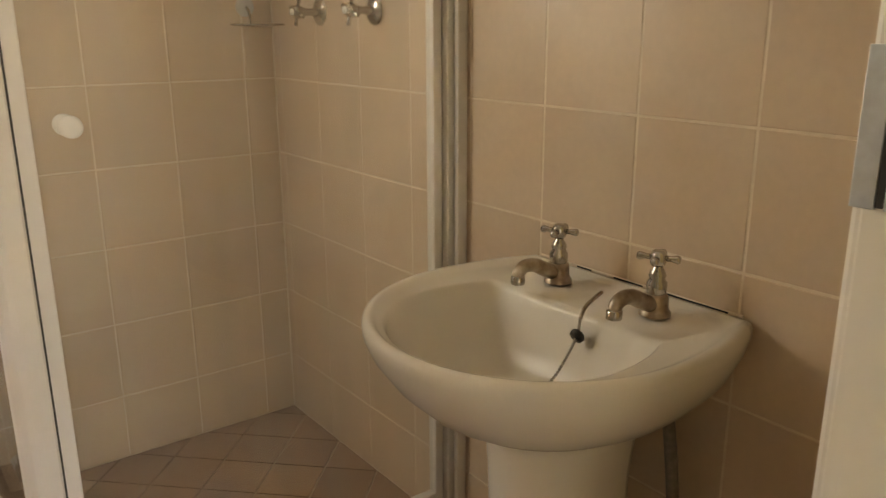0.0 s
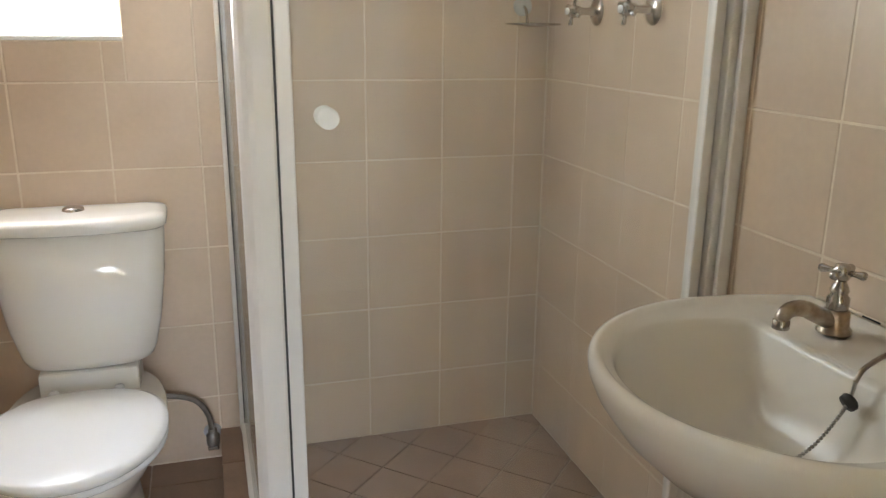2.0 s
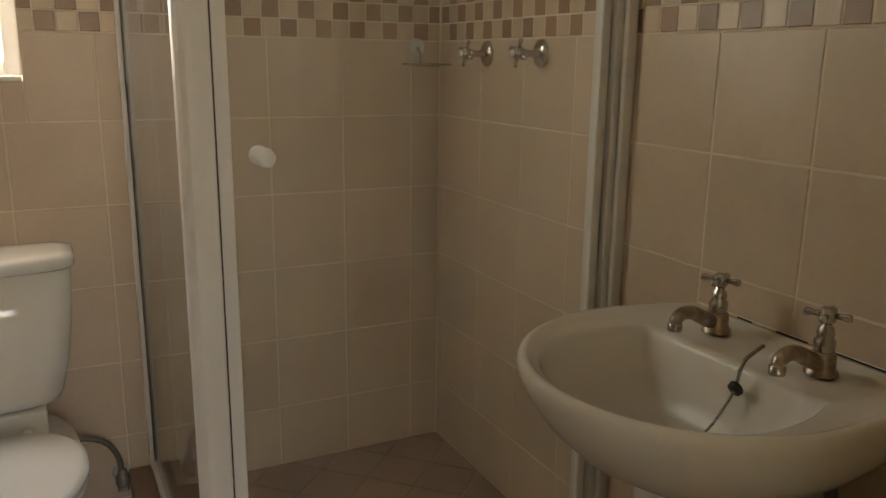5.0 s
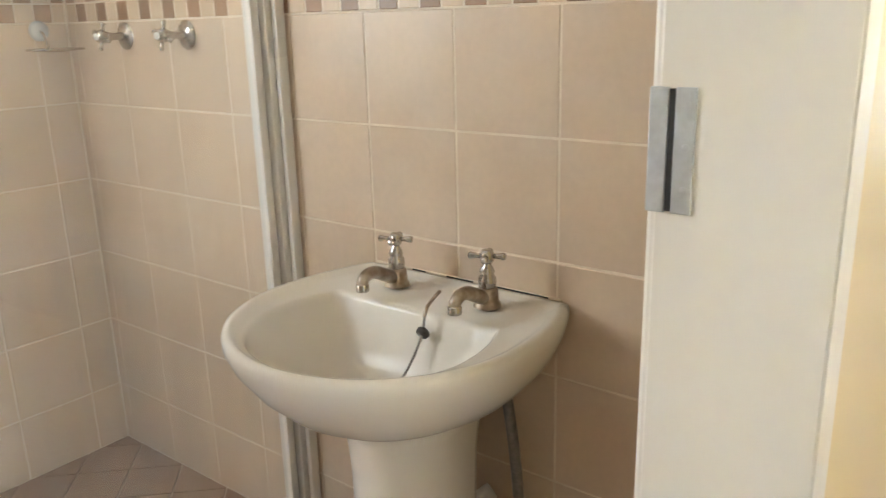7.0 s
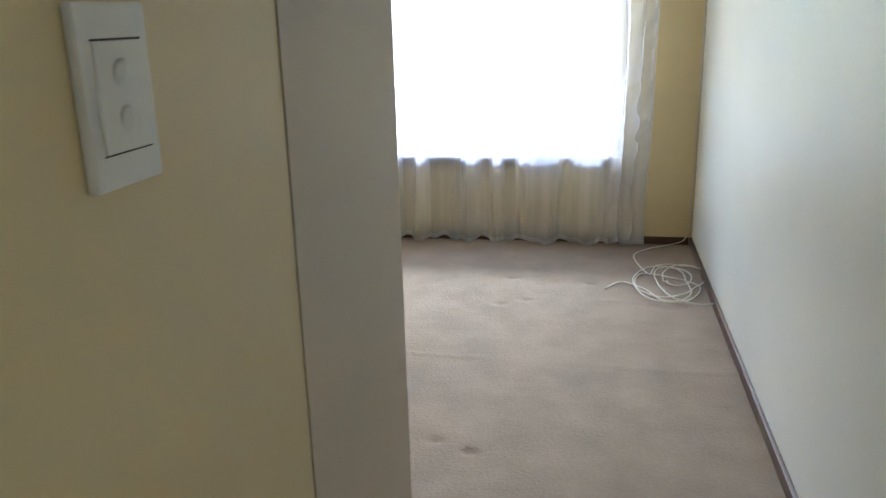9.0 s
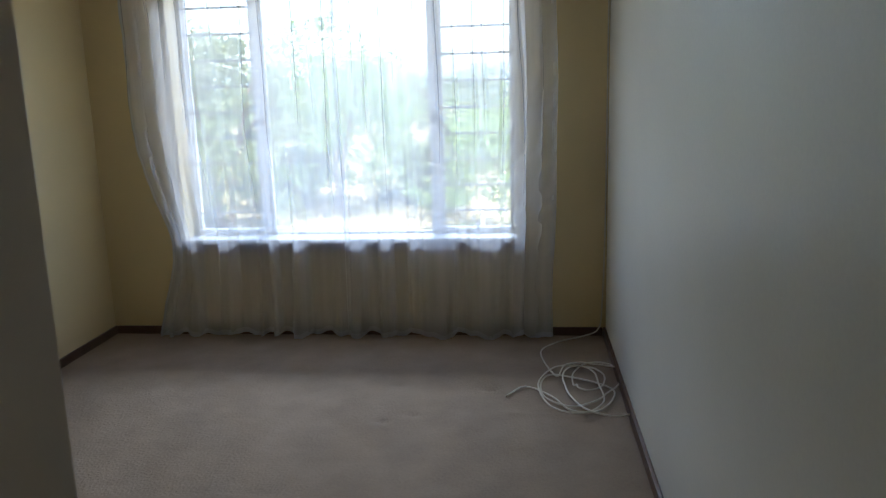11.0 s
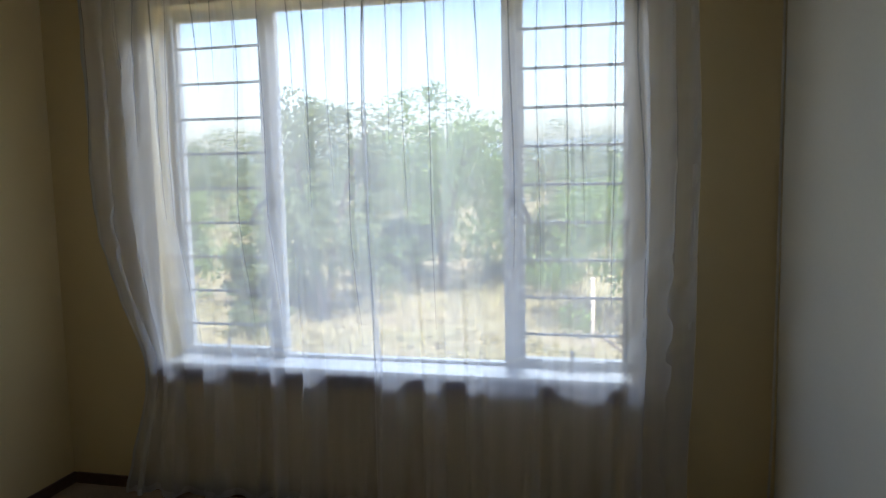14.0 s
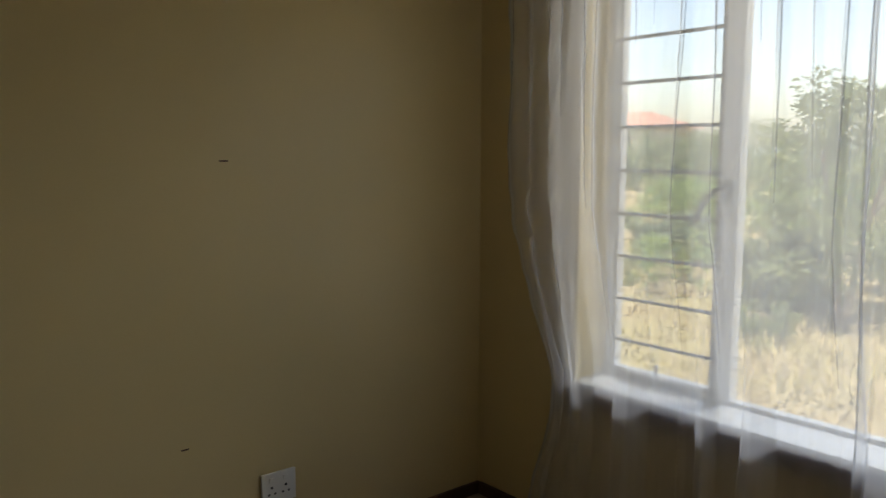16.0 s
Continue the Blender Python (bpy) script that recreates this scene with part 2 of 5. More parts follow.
M_GROUND = mat("dry_grass_ground", (0.33, 0.265, 0.17), 0.95, vary=0.18, scale=0.35, bump=0.4, fine=6, tint=(0.31, 0.29, 0.15))
M_STRAW = mat("dry_grass_blades", (0.40, 0.31, 0.19), 0.8, vary=0.25, scale=0.3, fine=8, tint=(0.35, 0.35, 0.16))
M_ROOF = mat("faded_red_roof_tile", (0.40, 0.24, 0.19), 0.8, vary=0.2, scale=2)
M_HILL = mat("haze_tinted_hills", (0.26, 0.32, 0.36), 1.0, vary=0.1, scale=0.01, fine=0.1)

# ---- mesh helpers ----


def mesh_of(bm, name, material, smooth=False):
    me = bpy.data.meshes.new(name)
    bm.normal_update()
    bm.to_mesh(me)
    bm.free()
    if material:
        me.materials.append(material)
    if smooth:
        for p in me.polygons:
            p.use_smooth = True
    return me


def part(name, bm, material, parent=None, label="", smooth=False):
    """Links a bmesh as one mesh object, under a thing or a part when a parent is given."""
    ob = new(name, mesh_of(bm, name, material, smooth))
    if parent:
        ob.parent = parent
    if label:
        ob["label"] = label
    return ob


def setting(name, bm, material, label, category, smooth=False):
    return tagged(part(name, bm, material, smooth=smooth), label, category, kind="structure")


def thing(name, place, label, category, group="", kind=""):
    e = new(name)
    e.empty_display_size = 0.05
    e.location = place
    return tagged(e, label, category, group, kind)


def box(x0, x1, y0, y1, z0, z1, bevel=0.0, bm=None, segs=2):
    bm = bm or bmesh.new()
    lo = Vector((min(x0, x1), min(y0, y1), min(z0, z1)))
    hi = Vector((max(x0, x1), max(y0, y1), max(z0, z1)))
    r = bmesh.ops.create_cube(bm, size=1, matrix=Matrix.Translation((lo + hi) / 2) @ Matrix.Diagonal((*(hi - lo), 1)))
    if bevel:
        edges = list({e for v in r["verts"] for e in v.link_edges})
        bmesh.ops.bevel(bm, geom=edges, offset=bevel, segments=segs, affect="EDGES", profile=0.6)
    return bm


def lathe(profile, segs=24, m=None, bm=None):
    """Turns (radius, height) pairs round the z axis, then places the result by m."""
    bm = bm or bmesh.new()
    rings = []
    for r, z in profile:
        if r < 1e-5:
            rings.append([bm.verts.new((0, 0, z))])
        else:
            rings.append([bm.verts.new((r * math.cos(2 * math.pi * k / segs), r * math.sin(2 * math.pi * k / segs), z)) for k in range(segs)])
    for a, b in zip(rings, rings[1:]):
        for k in range(segs):
            j = (k + 1) % segs
            if len(a) == 1 and len(b) > 1:
                bm.faces.new((a[0], b[k], b[j]))
            elif len(b) == 1 and len(a) > 1:
                bm.faces.new((a[k], a[j], b[0]))
            elif len(a) > 1:
                bm.faces.new((a[k], a[j], b[j], b[k]))
    if m is not None:
        bmesh.ops.transform(bm, matrix=m, verts=[v for ring in rings for v in ring])
    bmesh.ops.recalc_face_normals(bm, faces=bm.faces)
    return bm


def tube(points, radius, segs=8, bm=None, closed=False):
    """A round tube along points; radius is one number or one for each point."""
    bm = bm or bmesh.new()
    pts = [Vector(p) for p in points]
    rad = radius if isinstance(radius, (list, tuple)) else [radius] * len(pts)
    rings, side = [], None
    for k, p in enumerate(pts):
        d = (pts[min(k + 1, len(pts) - 1)] - pts[max(k - 1, 0)]).normalized()
        if side is None:
            side = d.orthogonal().normalized()
        side = (side - d * side.dot(d)).normalized()
        up = d.cross(side)
        rings.append([bm.verts.new(p + rad[k] * (side * math.cos(2 * math.pi * a / segs) + up * math.sin(2 * math.pi * a / segs))) for a in range(segs)])
    for a, b in zip(rings, rings[1:]):
        for k in range(segs):
            j = (k + 1) % segs
            bm.faces.new((a[k], a[j], b[j], b[k]))
    bm.faces.new(rings[0][::-1])
    bm.faces.new(rings[-1])
    return bm


def smooth_path(ctrl, n=8):
    """Catmull-Rom through the control points."""
    c = [Vector(p) for p in ctrl]
    c = [c[0] * 2 - c[1]] + c + [c[-1] * 2 - c[-2]]
    out = []
    for i in range(1, len(c) - 2):
        a, b, d, e = c[i - 1 : i + 3]
        for k in range(n):
            t = k / n
            out.append(0.5 * (2 * b + (d - a) * t + (2 * a - 5 * b + 4 * d - e) * t * t + (3 * b - a - 3 * d + e) * t**3))
    out.append(c[-2])
    return out


def loft(rings, caps=(True, True), bm=None):
    """Joins closed rings of equal length."""
    bm = bm or bmesh.new()
    vs = [[bm.verts.new(p) for p in ring] for ring in rings]
    n = len(vs[0])
    for a, b in zip(vs, vs[1:]):
        for k in range(n):
            bm.faces.new((a[k], a[(k + 1) % n], b[(k + 1) % n], b[k]))
    if caps[0]:
        bm.faces.new(vs[0][::-1])
    if caps[1]:
        bm.faces.new(vs[-1])
    bmesh.ops.recalc_face_normals(bm, faces=bm.faces)
    return bm


# ---- plan (metres) ----
T = 0.225  # wall tile
ROW = 1.095  # a course joint on the bathroom walls
H = 2.5  # ceiling
BATH_W, DOORWALL_IN, DOORWALL_OUT = -1.86, -1.984, -2.147
JAMB, HINGE = -0.44, -1.22
RIGHT, LEFT, WINWALL = -3.175, -0.257, 4.348
NIB_X0, NIB_X1, NIB_Y = 0.315, 0.79, -2.18
HEAD = 2.03
FZ = -0.032  # carpet

# ---- floors, ceilings, walls ----
setting("floor_bathroom", box(BATH_W, 0.01, DOORWALL_OUT, 0.01, -0.16, -0.006), M_FLOORGROUT, "brown ceramic tile floor with pale grout", "floor")
bm = bmesh.new()
bmesh.ops.create_grid(bm, x_segments=400, y_segments=170, size=0.5, matrix=Matrix.Translation((0.97, -1.72, 0)) @ Matrix.Diagonal((6.78, 2.95, 1, 1)))
bmesh.ops.delete(bm, geom=[f for f in bm.faces if f.calc_center_median().x < 0.45 and f.calc_center_median().y > DOORWALL_OUT + 0.06], context="FACES")
for v in bm.verts:
    w = noise.noise(Vector((v.co.x * 1.3, v.co.y * 3.5, 0)))
    v.co.z = FZ + 0.0012 * w + 0.002 * max(0, math.sin(v.co.x * 4.1 + 0.6 * math.sin(v.co.y * 2))) ** 6
    v.co.z += 0.0016 * noise.noise(Vector((v.co.x * 9, v.co.y * 14, 2))) + 0.0014 * noise.noise(Vector((v.co.x * 24, v.co.y * 21, 5)))
    # two seams that have lifted a little, and small dents from furniture feet
    for sx, ya, yb in ((2.45, -2.12, -1.6), (2.415, -3.17, -2.66), (3.22, -3.1, -2.6)):
        if ya < v.co.y < yb:
            v.co.z += 0.005 * math.exp(-((v.co.x - sx - 0.01 * math.sin(7 * v.co.y)) / 0.014) ** 2)
    for dx, dy in ((3.125, -2.098), (3.553, -2.111), (3.2, -2.222), (1.726, -2.036), (1.667, -2.165), (3.5, -2.55)):
        v.co.z -= 0.012 * math.exp(-((v.co.x - dx) / 0.02) ** 2 - ((v.co.y - dy) / 0.03) ** 2)
setting("floor_carpet", bm, M_CARPET, "worn beige cut-pile carpet with faint ripples", "carpet", smooth=True)
setting("floor_slab", box(-2.5, WINWALL + 0.24, RIGHT - 0.1, LEFT + 0.1, -0.3, -0.165), M_CEIL, "plain concrete floor slab", "floor")
setting("ceiling", box(-2.5, WINWALL + 0.24, RIGHT - 0.15, 0.2, H, H + 0.1), M_CEIL, "plain white painted ceiling", "ceiling")


def wall(name, x0, x1, y0, y1, material, label, z0=-0.16, z1=H):
    return setting(name, box(x0, x1, y0, y1, z0, z1), material, label, "wall")


def wall_with_hole(name, axis, at0, at1, u0, u1, hole, material, label, z0=-0.16, z1=H):
    """A wall across axis between at0 and at1, along u, with one opening (u0, u1, z0, z1) through it."""
    a, b, c, d = hole
    bm = bmesh.new()
    for p, q, r, s in ((u0, a, z0, z1), (b, u1, z0, z1), (a, b, z0, c), (a, b, d, z1)):
        if q - p > 0.001 and s - r > 0.001:
            if axis == "x":
                box(at0, at1, p, q, r, s, bm=bm)
            else:
                box(p, q, at0, at1, r, s, bm=bm)
    bmesh.ops.remove_doubles(bm, verts=bm.verts, dist=0.0001)
    return setting(name, bm, material, label, "wall")


W_BASIN = wall("wall_bathroom_east", 0.0011, 0.11, DOORWALL_IN, 0.0011, M_GROUT, "bathroom wall of beige square ceramic tiles")
W_BACK = wall_with_hole("wall_bathroom_north", "y", 0.0011, 0.16, BATH_W - 0.1, 0.11, (-1.76, -1.167, 1.197, 2.1), M_GROUT, "bathroom wall of beige tiles with a window opening")
W_LEFT = wall("wall_bathroom_west", BATH_W - 0.1, BATH_W, DOORWALL_OUT, 0.008, M_TILE, "plain beige tiled bathroom side wall")
W_DOOR = wall_with_hole("wall_bathroom_south", "y", DOORWALL_OUT, DOORWALL_IN, BATH_W - 0.64, NIB_X0 - 0.0005, (HINGE - 0.03, JAMB + 0.03, -0.2, HEAD + 0.03), M_PASSAGE, "cream enamelled wall beside the bathroom doorway")
W_NIB = setting("wall_bedroom_west", box(0.2, NIB_X0, DOORWALL_OUT + 0.012, LEFT, -0.16, H), M_CREAM, "cream painted wall behind the built-in wardrobe", "wall")
W_WIN = wall_with_hole("wall_bedroom_east", "x", WINWALL, WINWALL + 0.24, RIGHT - 0.1, LEFT + 0.1, (-2.69, -0.737, 0.518, 2.012), M_CREAM, "cream painted bedroom wall with a wide window opening")
W_RIGHT = wall_with_hole("wall_bedroom_south", "y", RIGHT - 0.1, RIGHT, -2.4, WINWALL, (-1.45, -0.75, -0.17, HEAD), M_PALEWALL, "pale cream painted wall, faintly marked")
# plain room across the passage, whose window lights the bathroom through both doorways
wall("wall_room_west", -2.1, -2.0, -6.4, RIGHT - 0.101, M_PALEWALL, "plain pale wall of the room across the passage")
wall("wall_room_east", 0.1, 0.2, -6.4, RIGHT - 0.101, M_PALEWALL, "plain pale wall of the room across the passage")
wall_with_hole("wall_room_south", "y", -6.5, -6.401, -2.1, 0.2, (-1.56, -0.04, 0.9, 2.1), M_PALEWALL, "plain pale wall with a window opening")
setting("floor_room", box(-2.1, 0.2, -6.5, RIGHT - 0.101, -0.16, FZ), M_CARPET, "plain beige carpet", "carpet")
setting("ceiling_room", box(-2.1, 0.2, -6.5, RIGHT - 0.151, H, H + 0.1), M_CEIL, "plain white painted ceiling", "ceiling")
W_LEFTB = wall("wall_bedroom_north", 0.2, WINWALL, LEFT, LEFT + 0.1, M_CREAM, "cream painted bedroom wall with small nail marks")
W_END = wall("wall_passage_west", -2.5, -2.4, RIGHT - 0.1, DOORWALL_OUT, M_CREAM, "plain cream wall at the passage end")

# ---- skirting ----


def skirting(name, x0, x1, y0, y1):
    return setting(name, box(x0, x1, y0, y1, FZ - 0.005, FZ + 0.047, bevel=0.005), M_SKIRT, "dark varnished wooden skirting board", "skirting")


skirting("baseboard_south", -0.74, WINWALL - 0.003, RIGHT, RIGHT + 0.018)
skirting("baseboard_east", WINWALL - 0.018, WINWALL, RIGHT + 0.02, LEFT - 0.02)
skirting("baseboard_north", NIB_X1 + 0.02, WINWALL - 0.003, LEFT - 0.018, LEFT)


def wardrobe():
    """A full-height built-in cupboard whose plain end panel carries on the line of the passage wall."""
    w = thing("wardrobe", (0.55, -1.2, 0), "full-height built-in wardrobe with a plain melamine end panel", "wardrobe")
    bm = box(0.0, NIB_X1 - NIB_X0 - 0.001, 0.0, 0.016, FZ, H - 0.002, bevel=0.002)
    bmesh.ops.transform(bm, matrix=pose(NIB_X0 + 0.0005, DOORWALL_OUT - 0.003, 0, 0, 0, -3.9), verts=bm.verts)
    piece("end_panel", bm, M_MELAMINE, w, "pale beige melamine end panel")
    piece("body", box(NIB_X0 + 0.002, NIB_X1 - 0.022, DOORWALL_OUT + 0.03, LEFT - 0.001, FZ, H - 0.002), M_MELAMINE, w)
    for k in range(4):
        y0 = NIB_Y + 0.05 + k * 0.468
        piece("door", box(NIB_X1 - 0.02, NIB_X1 - 0.001, y0, y0 + 0.464, 0.08, H - 0.05, bevel=0.002), M_MELAMINE, w)
    return w


# ---- bathroom doorway ----


def steel_frame_side(x, way):
    """One side of a pressed steel frame: a rebated channel wrapped round the wall's end. way: +1 when the wall lies to +x."""
    pro = ((0.0, -2.155), (0.0, -1.974), (0.004, -1.965), (0.055, -1.965), (0.055, -1.9835), (0.03, -1.9835), (0.03, -2.146), (0.062, -2.146), (0.062, -2.156))
    bm = bmesh.new()
    rings = [[(x + way * a, b, z) for a, b in pro] for z in (FZ - 0.004, HEAD)]
    loft(rings, bm=bm)
    bmesh.ops.bevel(bm, geom=[e for e in bm.edges if abs(e.verts[0].co.z - e.verts[1].co.z) > 1], offset=0.003, segments=2, affect="EDGES")
    return bm


frame_thing = tagged(thing("door_frame", ((JAMB + HINGE) / 2, -2.06, 0), "white painted pressed steel door frame", "door frame"), kind="structure")


def under(parent, ob):
    """Puts a mesh built in world coordinates under a thing without moving it."""
    ob.parent = parent
    m, p = parent.matrix_basis.copy(), parent
    while p.parent:
        m = p.parent.matrix_basis @ p.matrix_parent_inverse @ m
        p = p.parent
    ob.matrix_parent_inverse = m.inverted()
    return ob


def piece(name, bm, material, parent, label="", smooth=False):
    return under(parent, part(name, bm, material, None, label, smooth))


piece("jamb", steel_frame_side(JAMB, 1), M_WHITE, frame_thing)
piece("jamb", steel_frame_side(HINGE, -1), M_WHITE, frame_thing)
piece("head", box(HINGE - 0.055, JAMB + 0.055, -2.153, -1.968, HEAD + 0.001, HEAD + 0.055, bevel=0.004), M_WHITE, frame_thing)
# strike plate with its bent lip, let into the jamb
bm = box(JAMB - 0.003, JAMB + 0.002, -2.014, -1.993, 1.100, 1.227, bevel=0.001)
piece("strike_plate", bm, M_STEEL, frame_thing, "scratched galvanised steel strike plate")
piece("strike_lip", box(JAMB - 0.0035, JAMB + 0.002, -1.986, -1.966, 1.100, 1.227, bevel=0.001), M_STEEL, frame_thing)
piece("latch_slot", box(JAMB - 0.0032, JAMB + 0.0015, -1.9925, -1.9865, 1.102, 1.2255), M_DARK, frame_thing, "dark slot for the latch")
for zz in (1.125, 1.168, 1.21):
    piece("screw", lathe([(0, 0.001), (0.0035, 0.0005), (0.004, 0)], 10, pose(JAMB - 0.003, -2.006, zz, 0, -90, 0)), M_STEEL, frame_thing)


def bathroom_door():
    """A flush door leaf, hung at the hinge and swung inwards, with a lever handle on its plate."""
    d = thing("door_1", (HINGE + 0.006, -1.972, 0.0), "cream enamelled flush door, swung open into the bathroom", "door", kind="structure")
    L = 0.755
    part("leaf", box(0, 0.04, 0, L, 0.008, HEAD - 0.004, bevel=0.003), M_DOOR, d)
    plate = part("lock_plate", box(0.04, 0.0455, L - 0.075, L - 0.032, 1.075, 1.245, bevel=0.006), M_CHROME, d, "chrome lever lock plate")
    part("keyhole", lathe([(0, 0.0008), (0.005, 0.0008), (0.005, 0)], 12, pose(0.0452, L - 0.054, 1.115, 0, 90, 0)), M_DARK, plate)
    path = smooth_path([(0.042, L - 0.054, 1.195), (0.066, L - 0.054, 1.195), (0.078, L - 0.066, 1.195), (0.078, L - 0.10, 1.195), (0.074, L - 0.165, 1.193)], 6)
    part("lever", tube(path, 0.0085, 12), M_CHROME, d, "bent chrome lever handle", True)
    for zz in (0.25, 1.7):
        part("hinge", lathe([(0, 0), (0.006, 0), (0.006, 0.1), (0, 0.1)], 10, pose(-0.003, -0.002, zz)), M_STEEL, d)
    d.rotation_euler = (0, 0, radians(7.9))
    return d


bathroom_door()

wardrobe()

# ---- light switch on the passage wall ----


def light_switch():
    s = thing("light_switch", (-0.071, DOORWALL_OUT, 1.256), "white plastic two-gang wall light switch", "switch")
    part("cover_plate", box(-0.051, 0.051, -0.012, 0, 0.0, 0.155, bevel=0.004), M_PLASTIC, s)
    part("insert", box(-0.035, 0.035, -0.0145, -0.0118, 0.031, 0.124, bevel=0.0012), M_PLASTIC, s, "raised square switch insert")
    for z in (0.0295, 0.124):
        part("joint", box(-0.036, 0.036, -0.0132, -0.0115, z, z + 0.0015), M_DARK, s)
    for zz in (0.058, 0.097):
        bm = bmesh.new()
        bmesh.ops.create_uvsphere(bm, u_segments=16, v_segments=10, radius=1, matrix=pose(-0.003, -0.0145, zz, 18, 0, 0) @ Matrix.Diagonal((0.0085, 0.006, 0.0125, 1)))
        part("rocker", bm, M_PLASTIC, s, "rounded rocker", True)
    return s


light_switch()

# ---- shower ----
SX, SY = -0.925, -0.885


def shower_enclosure():
    s = thing("shower_enclosure", (SX, SY, 0.09), "framed glass corner shower enclosure with white aluminium profiles", "shower")
    TOP = 1.95
    # corner post, rounded on its outer side
    bm = bmesh.new()
    n = 8
    ring = [(-0.920 + 0.026 * math.cos(a) + 0.012, SY - 0.004 + 0.036 * math.sin(a)) for a in [math.pi * (0.5 + k / n) for k in range(n + 1)]]
    ring += [(-0.880, SY - 0.036), (-0.876, SY - 0.030), (-0.876, SY + 0.03)]
    loft([[(x, y, z) for x, y in ring] for z in (0.092, TOP)], bm=bm)
    piece("corner_post", bm, M_ALU, s, "white aluminium corner post", False)
    piece("seal", box(-0.876, -0.871, SY - 0.02, SY + 0.02, 0.095, TOP), M_DARK, s, "black rubber seal")
    # side panel against the back wall
    piece("side_panel", box(SX - 0.003, SX + 0.003, SY + 0.034, -0.016, 0.115, TOP - 0.02), M_SIDEGLASS, s, "clear glass side panel")
    piece("wall_channel", box(SX - 0.016, SX - 0.0045, -0.03, 0.0, 0.092, TOP, bevel=0.002), M_ALU, s)
    piece("wall_channel", box(SX + 0.0045, SX + 0.014, -0.03, 0.0, 0.092, TOP, bevel=0.002), M_ALU, s)
    piece("seal", box(SX - 0.0045, SX + 0.0045, -0.012, 0.0, 0.095, TOP), M_DARK, s)
    piece("bottom_rail", box(SX - 0.014, SX + 0.014, SY + 0.034, -0.031, 0.092, 0.114, bevel=0.003), M_ALU, s)
    piece("top_rail", box(SX - 0.014, SX + 0.014, SY + 0.034, -0.031, TOP - 0.02, TOP, bevel=0.003), M_ALU, s)
    # door: stiles, rails, pane and knob
    door = piece("shower_door", box(-0.871, -0.845, SY - 0.014, SY + 0.014, 0.118, TOP - 0.022, bevel=0.003), M_ALU, s, "hinged glass shower door")
    piece("door_pane", box(-0.846, -0.066, SY - 0.003, SY + 0.003, 0.13, TOP - 0.04), M_SHOWERGLASS, door, "water-marked glass pane")
    piece("door_stile", box(-0.068, -0.046, SY - 0.014, SY + 0.014, 0.118, TOP - 0.022, bevel=0.003), M_ALU, door)
    piece("door_rail", box(-0.845, -0.068, SY - 0.012, SY + 0.012, 0.118, 0.142, bevel=0.003), M_ALU, door)
    piece("door_rail", box(-0.845, -0.068, SY - 0.012, SY + 0.012, TOP - 0.05, TOP - 0.022, bevel=0.003), M_ALU, door)
    piece("wall_jamb", box(-0.043, -0.0005, SY - 0.03, SY + 0.03, 0.092, TOP, bevel=0.004), M_ALU, s, "white aluminium wall jamb")
    piece("wall_jamb", box(-0.028, -0.0005, SY - 0.046, SY - 0.032, 0.092, TOP, bevel=0.004), M_ALU, s)
    piece("threshold", box(-0.876, -0.044, SY - 0.02, SY + 0.02, 0.092, 0.112, bevel=0.003), M_ALU, s)
    piece("top_rail", box(-0.876, -0.044, SY - 0.018, SY + 0.018, TOP - 0.02, TOP, bevel=0.003), M_ALU, s)
    prof = [(0, 0.034), (0.012, 0.033), (0.017, 0.028), (0.018, 0.02), (0.015, 0.012), (0.009, 0.009), (0.008, 0.0)]
    piece("knob", lathe(prof, 20, pose(-0.79, SY - 0.003, 1.09, 90, 0, 0)), M_CLEARKNOB, door, "round translucent white knob", True)
    piece("knob", lathe(prof, 20, pose(-0.79, SY + 0.003, 1.09, -90, 0, 0)), M_CLEARKNOB, door, "round translucent white knob", True)
    return s


shower_enclosure()
# tiled kerb round the shower tray
CURB = setting("shower_kerb", box(-0.990, -0.885, -0.945, -0.0005, -0.006, 0.082), M_FLOORGROUT, "low kerb of brown tiles round the shower", "kerb")
box_front = box(-0.885, -0.0005, -0.945, -0.83, -0.006, 0.082)
piece("kerb_front", box_front, M_FLOORGROUT, CURB)


def shower_tap(y):
    """A wall-mounted cross-head stop tap on a round flange."""
    s = thing("shower_tap", (0, y, 1.281), "chrome cross-head shower tap on the tiled wall", "tap", "shower taps")
    m = pose(0, 0, 0, 0, -90, 0)
    part("flange", lathe([(0, 0.012), (0.018, 0.012), (0.026, 0.008), (0.034, 0.004), (0.036, 0.0)], 24, m), M_CHROME, s, "", True)
    part("stem", lathe([(0.013, 0.008), (0.010, 0.02), (0.009, 0.04), (0.013, 0.052), (0.011, 0.06), (0, 0.062)], 16, m), M_CHROME, s, "", True)
    head = lathe([(0.014, 0.056), (0.017, 0.062), (0.017, 0.074), (0.012, 0.082), (0, 0.083)], 16, m)
    head = part("head", head, M_CHROME, s, "", True)
    for k in range(4):
        a = math.radians(90 * k + 20)
        d = Vector((0, math.cos(a), math.sin(a)))
        c = Vector((-0.068, 0, 0))
        part("arm", tube([c + d * 0.01, c + d * 0.024, c + d * 0.034, c + d * 0.037], [0.0045, 0.0045, 0.0065, 0.004], 10), M_CHROME, head, "", True)
    part("cap", lathe([(0.009, 0.081), (0.008, 0.087), (0, 0.089)], 16, m), M_KNOB, head, "white tap cap", True)
    return s


shower_tap(-0.296)
shower_tap(-0.568)


